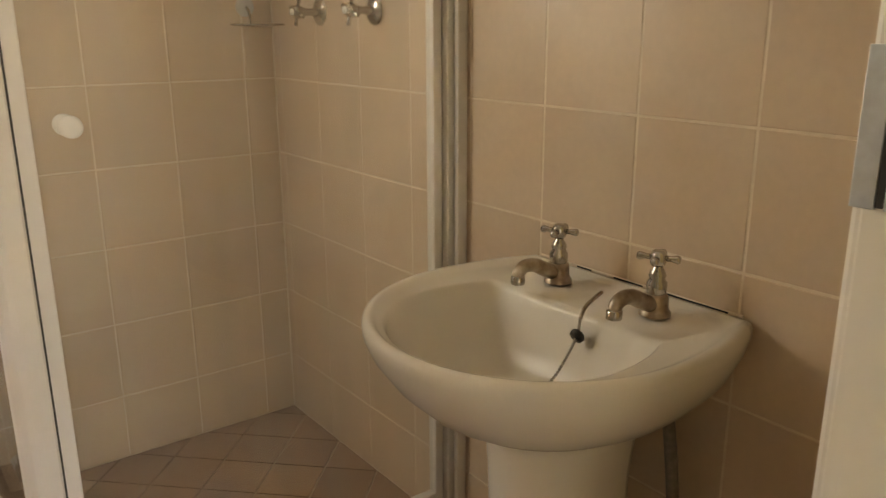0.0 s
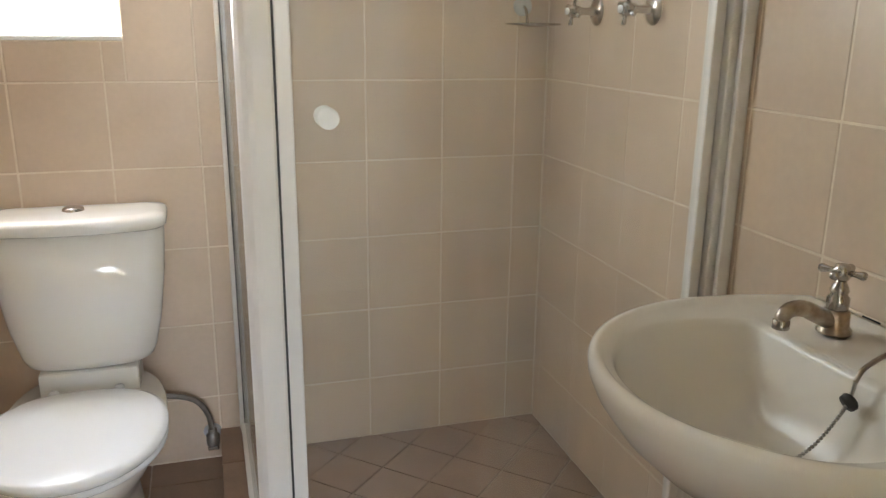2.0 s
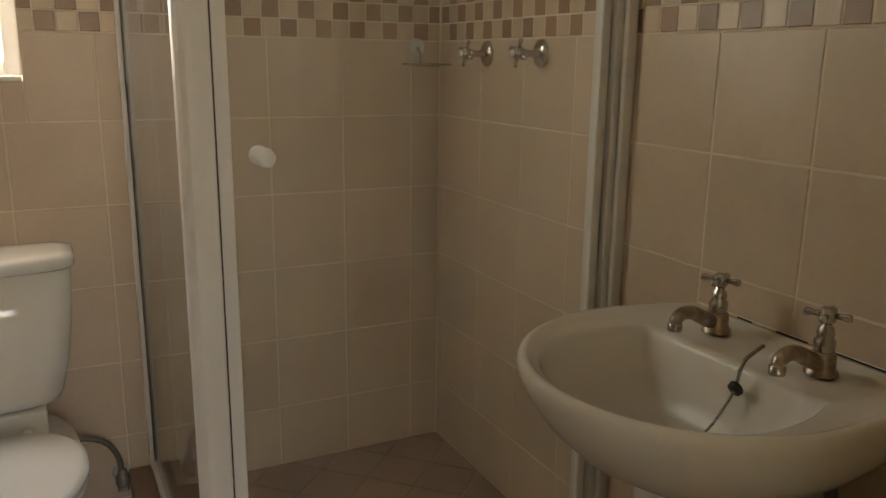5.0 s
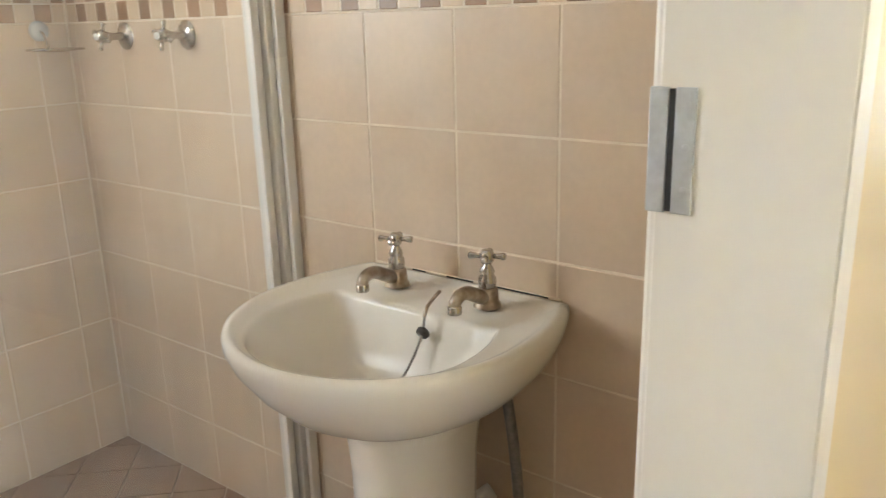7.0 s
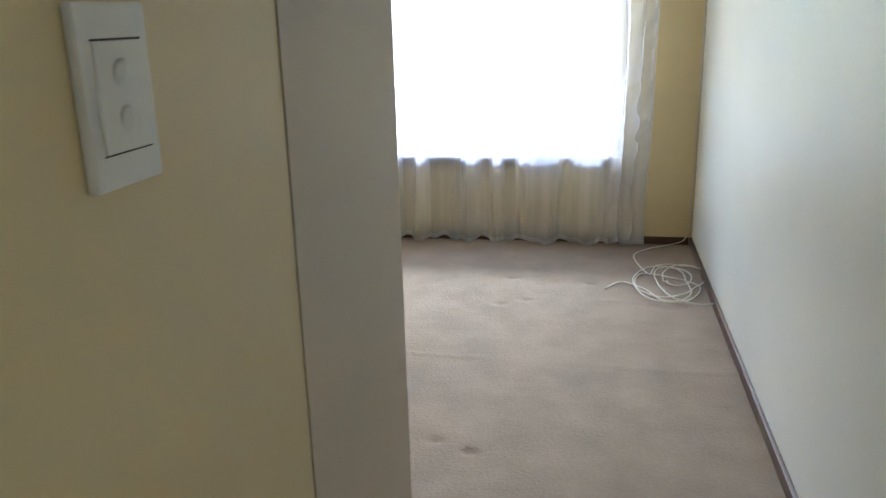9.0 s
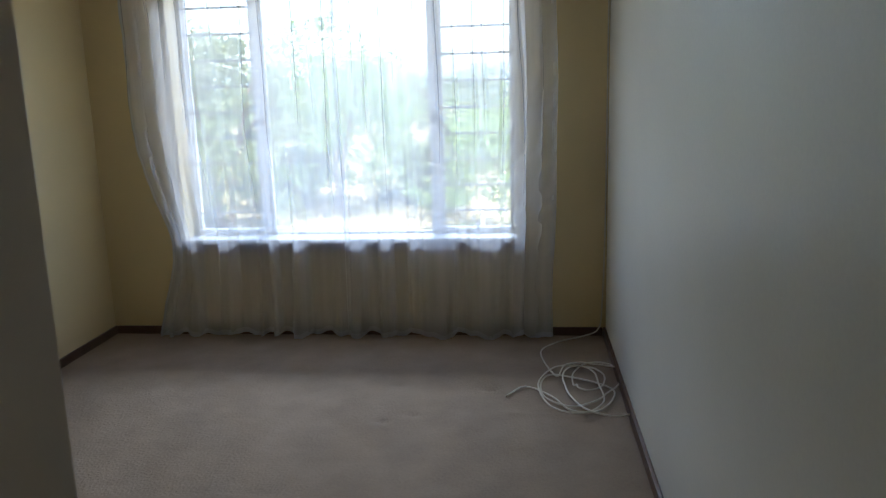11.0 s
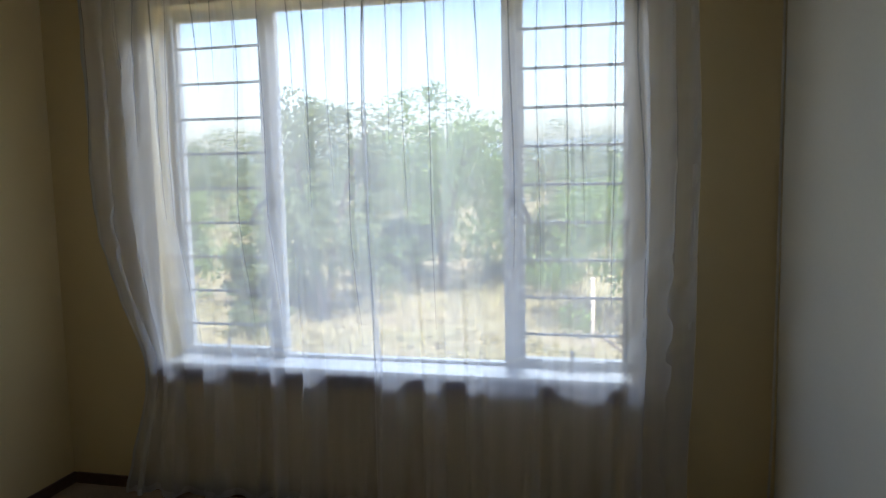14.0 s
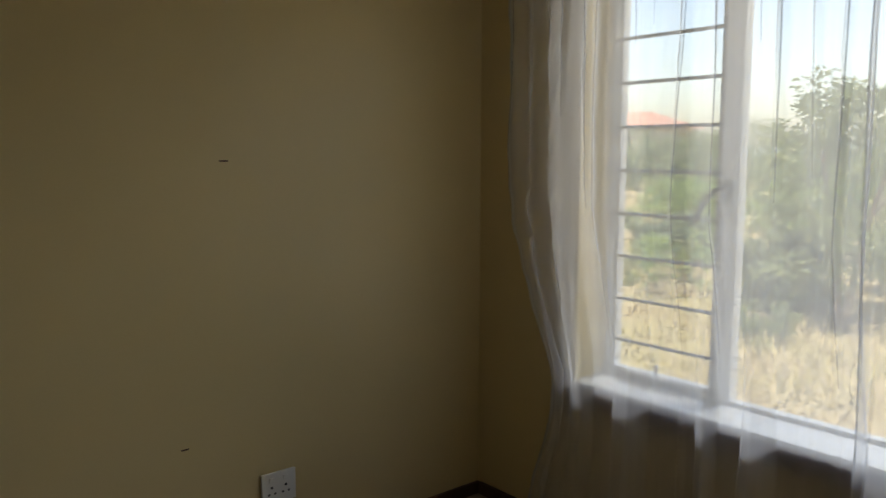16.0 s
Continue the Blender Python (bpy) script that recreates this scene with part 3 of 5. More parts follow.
def soap_dish():
    s = thing("soap_dish", (-0.085, -0.0, 1.30), "chrome wire soap dish in the shower corner", "soap dish")
    part("rose", lathe([(0, 0.012), (0.02, 0.011), (0.027, 0.005), (0.028, 0)], 20, pose(0, 0, 0, 90, 0, 0)), M_STEEL, s, "round wall rose", True)
    part("bracket", tube(smooth_path([(0, -0.008, 0), (0, -0.03, -0.015), (0, -0.04, -0.05)], 5), 0.004, 8), M_CHROME, s, "", True)
    loop = [(0.078 * math.cos(a) + 0.01, -0.062 + 0.05 * math.sin(a), -0.05) for a in [2 * math.pi * k / 24 for k in range(25)]]
    part("rim", tube(loop, 0.0032, 8), M_CHROME, s, "", True)
    for k in range(-4, 5):
        y = 0.011 * k
        w = 0.078 * math.sqrt(max(0.02, 1 - (y / 0.05) ** 2))
        part("wire", tube([(0.01 - w, y - 0.062, -0.05), (0.01, y - 0.062, -0.056), (0.01 + w, y - 0.062, -0.05)], 0.0016, 6), M_CHROME, s)
    return s


soap_dish()


def shower_drain():
    s = thing("shower_drain", (-0.42, -0.50, 0.004), "round chrome floor drain in the shower", "drain")
    part("ring", lathe([(0.052, 0), (0.052, 0.004), (0.046, 0.005), (0.044, 0.002)], 28), M_CHROME, s, "", True)
    part("sump", lathe([(0, 0.0005), (0.045, 0.0005)], 28), M_DARK, s)
    for k in range(-4, 5):
        w = math.sqrt(0.044**2 - (0.0095 * k) ** 2)
        part("slat", box(-w, w, 0.0095 * k - 0.0025, 0.0095 * k + 0.0025, 0.001, 0.0038), M_CHROME, s)
    return s


shower_drain()

# ---- wash basin ----
BY, RIM = -1.397, 0.80


def d_outline(half, back, front, mid=None, wall=0.81, n=40):
    """An oval outline cut off straight at the back (x = back, wall times as wide), widest at mid, rounded to x = front."""
    mid = back + (front - back) * 0.43 if mid is None else mid
    pts = []
    for k in range(n + 1):
        a = -math.pi / 2 + math.pi * k / n
        pts.append((mid + (front - mid) * math.cos(a), half * math.sin(a)))
    side = [(mid + (back - mid) * k / 9, half * (1 - (1 - wall) * (k / 9) ** 2.2)) for k in range(1, 10)]
    pts += side
    pts += [(back, half * wall * (1 - 2 * k / 8)) for k in range(1, 8)]
    pts += [(x, -y) for x, y in reversed(side)]
    return pts


def wash_basin():
    s = thing("pedestal_basin", (0, BY, 0), "white china pedestal wash basin with two taps", "basin")

    def ring(half, back, front, z, mid=None, wall=0.84):
        return [(x, y, z) for x, y in d_outline(half, back, front, mid, wall)]

    rings = [
        ring(0.112, -0.075, -0.310, RIM - 0.208, None, 0.9),
        ring(0.122, -0.060, -0.322, RIM - 0.198, None, 0.9),
        ring(0.160, -0.025, -0.368, RIM - 0.178, None, 0.88),
        ring(0.212, -0.006, -0.426, RIM - 0.142, None, 0.86),
        ring(0.252, -0.003, -0.470, RIM - 0.100, None, 0.85),
        ring(0.279, -0.002, -0.502, RIM - 0.055, None, 0.84),
        ring(0.289, -0.002, -0.514, RIM - 0.026),
        ring(0.290, -0.002, -0.515, RIM - 0.012),
        ring(0.287, -0.005, -0.512, RIM - 0.004),
        ring(0.280, -0.010, -0.506, RIM),
        ring(0.271, -0.016, -0.500, RIM - 0.001),
        ring(0.263, -0.024, -0.496, RIM - 0.006),
        ring(0.252, -0.036, -0.491, RIM - 0.010),
    ]
    # the sloping rim and tap ledge, then the bowl with its steep, straight back
    rings += [
        ring(0.224, -0.150, -0.484, RIM - 0.012, -0.29, 0.86),
        ring(0.219, -0.159, -0.480, RIM - 0.015, -0.29, 0.86),
        ring(0.215, -0.164, -0.477, RIM - 0.024, -0.29, 0.86),
        ring(0.205, -0.172, -0.466, RIM - 0.055, -0.30, 0.84),
        ring(0.180, -0.186, -0.440, RIM - 0.095, -0.30, 0.82),
        ring(0.130, -0.205, -0.385, RIM - 0.128),
        ring(0.070, -0.225, -0.320, RIM - 0.143),
        ring(0.024, -0.237, -0.285, RIM - 0.147),
    ]
    part("bowl", loft(rings, (True, True)), M_BASIN, s, "", True)
    waste = part("waste", lathe([(0.016, 0.003), (0.02, 0.004), (0.023, 0.002), (0.023, -0.003)], 20, pose(-0.261, 0, RIM - 0.146)), M_CHROME, s, "chrome waste ring", True)
    part("waste_hole", lathe([(0, 0), (0.017, 0)], 16, pose(-0.261, 0, RIM - 0.1435)), M_DARK, waste)
    col = []
    for z, hw, back, front in ((0.0, 0.128, -0.075, -0.325), (0.03, 0.122, -0.08, -0.32), (0.08, 0.106, -0.09, -0.305), (0.3, 0.100, -0.092, -0.298), (0.5, 0.104, -0.09, -0.302), (0.57, 0.110, -0.085, -0.308), (0.594, 0.114, -0.08, -0.312)):
        col.append([(x, y, z) for x, y in d_outline(hw, back, front, None, 0.9)])
    part("pedestal", loft(col), M_BASIN, s, "", True)
    part("sealant", tube([(-0.003, -0.225, RIM + 0.001), (-0.003, 0.225, RIM + 0.001)], 0.003, 8), M_GROUT, s, "cracked silicone bead")
    for a, b in ((-0.20, -0.075), (-0.03, 0.035), (0.09, 0.125)):
        part("gap", box(-0.0072, -0.0055, a, b, RIM + 0.0002, RIM + 0.0028), M_DARK, s, "dark gap along the wall")
    return s


wash_basin()


def pillar_tap(y):
    """A basin pillar tap: body, swan spout towards the bowl, bonnet and cross head."""
    s = thing("pillar_tap", (-0.085, y, RIM - 0.006), "chrome cross-head basin tap, its spout worn to brass", "tap", "basin taps")
    part("body", lathe([(0.026, 0), (0.025, 0.006), (0.021, 0.011), (0.020, 0.03), (0.018, 0.036), (0, 0.037)], 20), M_WORN, s, "", True)
    sp = smooth_path([(-0.008, 0, 0.018), (-0.035, 0, 0.030), (-0.06, 0, 0.042), (-0.082, 0, 0.044), (-0.096, 0, 0.036), (-0.099, 0, 0.024)], 5)
    rad = [0.0145 - 0.004 * k / (len(sp) - 1) for k in range(len(sp))]
    part("spout", tube(sp, rad, 14), M_WORN, s, "", True)
    part("nozzle", lathe([(0.0125, 0), (0.0125, 0.013), (0.010, 0.015)], 16, pose(-0.099, 0, 0.015)), M_CHROME, s, "", True)
    part("bonnet", lathe([(0.015, 0.034), (0.0165, 0.044), (0.0165, 0.054), (0.012, 0.06), (0.014, 0.066), (0.0115, 0.074), (0.008, 0.078), (0.008, 0.088), (0, 0.089)], 18), M_CHROME, s, "", True)
    hub = part("hub", lathe([(0.011, 0.084), (0.013, 0.088), (0.013, 0.1), (0.010, 0.106), (0, 0.107)], 16), M_CHROME, s, "", True)
    for k in range(4):
        a = math.radians(90 * k + 25)
        d = Vector((math.cos(a), math.sin(a), 0))
        c = Vector((0, 0, 0.095))
        part("arm", tube([c + d * 0.008, c + d * 0.02, c + d * 0.030, c + d * 0.034], [0.0045, 0.0048, 0.007, 0.0055], 10), M_CHROME, hub, "", True)
    return s


pillar_tap(-1.298)
pillar_tap(-1.516)


def basin_plug():
    s = thing("basin_plug", (-0.15, -1.445, RIM - 0.008), "black rubber plug hanging on a ball chain", "plug")
    part("stay", tube(smooth_path([(0.03, 0.012, 0.024), (0.005, 0.006, 0.02), (-0.022, 0.0, 0.012), (-0.034, -0.002, -0.004)], 6), 0.0035, 8), M_WORN, s, "", True)
    part("plug", lathe([(0, 0.008), (0.010, 0.0075), (0.013, 0.004), (0.012, -0.003), (0, -0.004)], 18, pose(-0.0385, 0.0, -0.034, 0, 62, 0)), M_RUBBER, s, "", True)
    pts = smooth_path([(-0.034, -0.002, -0.004), (-0.037, 0.0, -0.03), (-0.05, 0.004, -0.06), (-0.075, 0.012, -0.10), (-0.11, 0.02, -0.128)], 9)
    bm = bmesh.new()
    for p in pts:
        bmesh.ops.create_icosphere(bm, subdivisions=1, radius=0.0032, matrix=Matrix.Translation(p))
    part("chain", bm, M_CHAIN, s, "steel ball chain", True)
    return s


basin_plug()


def supply_pipes():
    s = thing("basin_pipes", (-0.06, -1.50, 0.02), "grey flexible water pipes behind the pedestal", "pipe")
    part("hose", tube(smooth_path([(0.0, -0.035, 0.62), (0.0, -0.055, 0.5), (0.01, -0.062, 0.36), (0.03, -0.05, 0.24)], 6), 0.011, 12), M_HOSE, s, "", True)
    part("valve", lathe([(0.016, 0), (0.016, 0.03), (0.010, 0.034), (0.010, 0.05), (0, 0.05)], 14, pose(0.055, -0.05, 0.225, 0, -90, 0)), M_CHROME, s, "chrome angle valve", True)
    part("valve_handle", box(-0.008, 0.008, -0.068, -0.032, 0.205, 0.218, bevel=0.004), M_CHROME, s)
    part("trap", tube(smooth_path([(-0.06, 0.10, 0.5), (-0.06, 0.09, 0.36), (-0.01, 0.06, 0.31), (0.05, 0.03, 0.33)], 6), 0.02, 14), M_PLASTIC, s, "white plastic waste trap", True)
    return s


supply_pipes()

# ---- toilet ----


def toilet():
    s = thing("toilet", (-1.306, 0, 0), "white close-coupled toilet with its lid closed", "toilet")

    def rr(hw, y0, y1, z, r=0.05, n=6, bow=0.03):
        """A rounded rectangle from y0 (wall) to y1 (front), its front bowed out."""
        pts = []
        for cx, cy, a0 in ((hw - r, y0 - r, 0), (-hw + r, y0 - r, 90), (-hw + r, y1 + r, 180), (hw - r, y1 + r, 270)):
            for k in range(n + 1):
                a = math.radians(a0 + 90 * k / n)
                pts.append((cx + r * math.cos(a), cy + r * math.sin(a), z))
            if a0 == 180:
                pts += [((-hw + r) * (1 - k / 6), y1, z) for k in range(1, 12)]
        return [(x, y - bow * (1 - (x / hw) ** 2) if y < (y0 + y1) / 2 else y, z) for x, y, z in pts]

    rings = [rr(0.140, -0.02, -0.150, 0.392, 0.05, bow=0.02), rr(0.154, -0.015, -0.160, 0.400, 0.055), rr(0.163, -0.013, -0.165, 0.42, 0.055), rr(0.181, -0.012, -0.172, 0.50, 0.05), rr(0.197, -0.01, -0.178, 0.62, 0.045), rr(0.204, -0.01, -0.180, 0.748, 0.04)]
    part("cistern", loft(rings), M_CERAMIC, s, "", True)
    lid = [rr(0.206, -0.008, -0.182, 0.7485, 0.04), rr(0.213, -0.005, -0.190, 0.754, 0.045), rr(0.214, -0.005, -0.192, 0.774, 0.045), rr(0.209, -0.008, -0.186, 0.783, 0.045), rr(0.18, -0.03, -0.16, 0.787, 0.04), rr(0.08, -0.07, -0.13, 0.789, 0.02, bow=0.005)]
    part("cistern_lid", loft(lid), M_CERAMIC, s, "", True)
    part("flush_button", lathe([(0.026, 0), (0.025, 0.006), (0.018, 0.010), (0, 0.011)], 24, pose(-0.005, -0.1, 0.7885)), M_CHROME, s, "domed chrome flush button", True)

    def egg(hw, y0, y1, z, n=44, square=0.75):
        cy = y0 + (y1 - y0) * 0.46
        out = []
        for k in range(n):
            a = 2 * math.pi * k / n
            c, q = math.cos(a), math.sin(a)
            if q > 0:  # towards the wall: fuller
                out.append((hw * math.copysign(abs(c) ** square, c), cy + (y0 - cy) * abs(q) ** 0.8, z))
            else:
                out.append((hw * c, cy + (y1 - cy) * -q, z))
        return out

    body = [egg(0.115, -0.12, -0.52, 0.0), egg(0.112, -0.12, -0.51, 0.03), egg(0.10, -0.11, -0.50, 0.10), egg(0.118, -0.10, -0.56, 0.18), egg(0.158, -0.06, -0.655, 0.255), egg(0.182, -0.04, -0.69, 0.30), egg(0.188, -0.03, -0.695, 0.322), egg(0.184, -0.03, -0.69, 0.33)]
    part("bowl", loft(body), M_CERAMIC, s, "", True)
    part("neck", box(-0.118, 0.118, -0.19, -0.05, 0.24, 0.3918, bevel=0.01), M_CERAMIC, s)
    seat = [egg(0.190, -0.255, -0.70, 0.333), egg(0.196, -0.252, -0.706, 0.338), egg(0.195, -0.253, -0.705, 0.348)]
    part("seat", loft(seat), M_SEAT, s, "white plastic seat", True)
    lidr = [egg(0.194, -0.254, -0.703, 0.3505), egg(0.198, -0.25, -0.708, 0.356), egg(0.197, -0.251, -0.707, 0.366), egg(0.182, -0.262, -0.69, 0.3725), egg(0.11, -0.33, -0.60, 0.376), egg(0.03, -0.42, -0.50, 0.377)]
    part("lid", loft(lidr), M_SEAT, s, "closed white plastic lid", True)
    for x in (-0.075, 0.075):
        part("hinge", lathe([(0.012, 0), (0.012, 0.034), (0.008, 0.038), (0, 0.038)], 14, pose(x, -0.238, 0.33)), M_SEAT, s, "", True)
    return s


toilet()


def toilet_supply():
    s = thing("toilet_water_hose", (-1.02, -0.0, 0.085), "braided flexible hose with a chrome angle valve", "hose")
    pts = smooth_path([(-0.18, -0.06, 0.345), (-0.18, -0.055, 0.24), (-0.16, -0.05, 0.165), (-0.08, -0.045, 0.142), (-0.035, -0.045, 0.12), (-0.008, -0.045, 0.075), (0, -0.045, 0.02)], 7)
    part("hose", tube(pts, 0.008, 10), M_HOSE, s, "", True)
    part("valve", lathe([(0.017, -0.02), (0.019, -0.012), (0.019, 0.012), (0.012, 0.018), (0.012, 0.03), (0, 0.03)], 16, pose(0, -0.045, 0)), M_HOSE, s, "", True)
    part("rose", lathe([(0, 0.01), (0.02, 0.009), (0.026, 0)], 18, pose(0, 0, 0, 90, 0, 0)), M_STEEL, s, "", True)
    part("spigot", tube([(0, -0.004, 0), (0, -0.03, 0)], 0.009, 10), M_CHROME, s)
    part("handle", box(-0.016, 0.016, -0.052, -0.040, -0.036, -0.019, bevel=0.004), M_CHROME, s)
    return s


toilet_supply()

# ---- windows ----


def bathroom_window():
    w = thing("window_1", (-1.46, 0.10, 1.2), "small white steel bathroom window with frosted glass", "window", kind="structure")
    x0, x1, z0, z1 = -1.76, -1.167, 1.197, 2.1
    piece("window_sill", box(x0 + 0.002, x1 - 0.002, 0.0, 0.09, z0 + 0.0005, z0 + 0.012, bevel=0.003), M_WINWHITE, w)
    for a, b, c, d in ((x0, x0 + 0.04, z0 + 0.012, z1), (x1 - 0.04, x1, z0 + 0.012, z1), (x0 + 0.04, x1 - 0.04, z0 + 0.012, z0 + 0.05), (x0 + 0.04, x1 - 0.04, z1 - 0.04, z1)):
        piece("window_frame", box(a, b, 0.09, 0.125, c, d, bevel=0.003), M_WINWHITE, w)
    pane = piece("pane", box(x0 + 0.03, x1 - 0.03, 0.107, 0.111, z0 + 0.04, z1 - 0.03), M_FROST, w, "frosted glass pane")
    pane.visible_shadow = False
    piece("stay", tube([(x0 + 0.14, 0.085, z0 + 0.045), (x0 + 0.26, 0.08, z0 + 0.05)], 0.006, 8), M_WINWHITE, w)
    piece("stay_peg", lathe([(0.008, 0), (0.006, 0.03), (0.011, 0.04), (0.009, 0.052), (0, 0.056)], 14, pose(x0 + 0.245, 0.078, z0 + 0.052)), M_WINWHITE, w, "", True)
    return w


bathroom_window()

WX = WINWALL + 0.18  # plane of the bedroom window's steel frame
WY0, WY1, WZ0, WZ1 = -2.69, -0.737, 0.518, 2.012


def bedroom_window():
    w = thing("window_2", (WX, -1.8, WZ0), "wide white steel window, two side casements with burglar bars", "window", kind="structure")
    piece("window_sill", box(WINWALL - 0.012, WX - 0.02, WY0 + 0.001, WY1 - 0.001, WZ0 + 0.0005, WZ0 + 0.018, bevel=0.004), M_WINWHITE, w, "white painted inner sill")
    piece("sill_board", box(WINWALL - 0.022, WINWALL - 0.0005, WY0 - 0.01, WY1 + 0.01, WZ0 - 0.055, WZ0 - 0.001, bevel=0.004), M_SKIRT, w, "dark wooden board below the sill")
    for y in (WY0 + 0.0065, WY1 - 0.0065):
        piece("reveal_lining", box(WINWALL + 0.002, WX - 0.02, y - 0.006, y + 0.006, WZ0 + 0.02, WZ1 - 0.002), M_CREAM, w)
    piece("reveal_lining", box(WINWALL + 0.002, WX - 0.02, WY0 + 0.014, WY1 - 0.014, WZ1 - 0.013, WZ1 - 0.001), M_CREAM, w)

    def bar(y0, y1, z0, z1, d=0.018):
        piece("window_frame", box(WX - d, WX + d, y0, y1, z0, z1, bevel=0.003), M_WINWHITE, w)

    bar(WY0, WY0 + 0.033, WZ0, WZ1)
    bar(WY1 - 0.024, WY1, WZ0, WZ1)
    bar(WY0 + 0.033, WY1 - 0.033, WZ0, WZ0 + 0.030)
    bar(WY0 + 0.033, WY1 - 0.033, WZ1 - 0.03, WZ1)
    ML, MR = -1.207, -2.215
    for y in (ML, MR):
        bar(y - 0.032, y + 0.032, WZ0 + 0.03, WZ1 - 0.03, 0.022)
    for y0, y1 in ((WY0 + 0.033, MR - 0.032), (ML + 0.032, WY1 - 0.033)):
        for a, b, c, d in ((y0, y0 + 0.016, WZ0 + 0.03, WZ1 - 0.03), (y1 - 0.016, y1, WZ0 + 0.03, WZ1 - 0.03), (y0 + 0.016, y1 - 0.016, WZ0 + 0.03, WZ0 + 0.05), (y0 + 0.016, y1 - 0.016, WZ1 - 0.05, WZ1 - 0.03)):
            piece("casement", box(WX - 0.012, WX + 0.024, a, b, c, d, bevel=0.002), M_WINWHITE, w)
        for k in range(9):
            z = 0.67 + 0.1473 * k
            piece("burglar_bar", tube([(WX - 0.021, y0 - 0.004, z), (WX - 0.021, y1 + 0.004, z)], 0.0062, 8), M_BARS, w)
        ym = (y0 + y1) / 2
        # sliding stay with its peg along the bottom
        piece("stay", box(WX - 0.036, WX - 0.026, ym - 0.13, ym + 0.12, WZ0 + 0.042, WZ0 + 0.05, bevel=0.002), M_WINWHITE, w)
        piece("stay_peg", lathe([(0.007, 0), (0.005, 0.02), (0.0095, 0.03), (0.008, 0.042), (0, 0.046)], 12, pose(WX - 0.03, ym, WZ0 + 0.048)), M_WINWHITE, w, "", True)
    for y, way in ((ML, 1), (MR, -1)):
        pts = smooth_path([(WX - 0.024, y, 1.205), (WX - 0.052, y + way * 0.01, 1.21), (WX - 0.062, y + way * 0.04, 1.19), (WX - 0.066, y + way * 0.07, 1.145), (WX - 0.07, y + way * 0.085, 1.105)], 6)
        piece("handle", tube(pts, [0.010, *([0.0085] * (len(pts) - 2)), 0.007], 10), M_HANDLE, w, "curved grey casement handle", True)
        piece("handle_plate", box(WX - 0.028, WX - 0.021, y - 0.013, y + 0.013, 1.17, 1.24, bevel=0.003), M_HANDLE, w)
    for y0, y1 in ((WY0 + 0.04, MR - 0.04), (MR + 0.028, ML - 0.028), (ML + 0.04, WY1 - 0.04)):
        p = piece("pane", box(WX + 0.004, WX + 0.008, y0, y1, WZ0 + 0.028, WZ1 - 0.028), M_PANE, w, "clear glass pane")
        p.visible_shadow = False
    return w


bedroom_window()

# ---- curtains ----


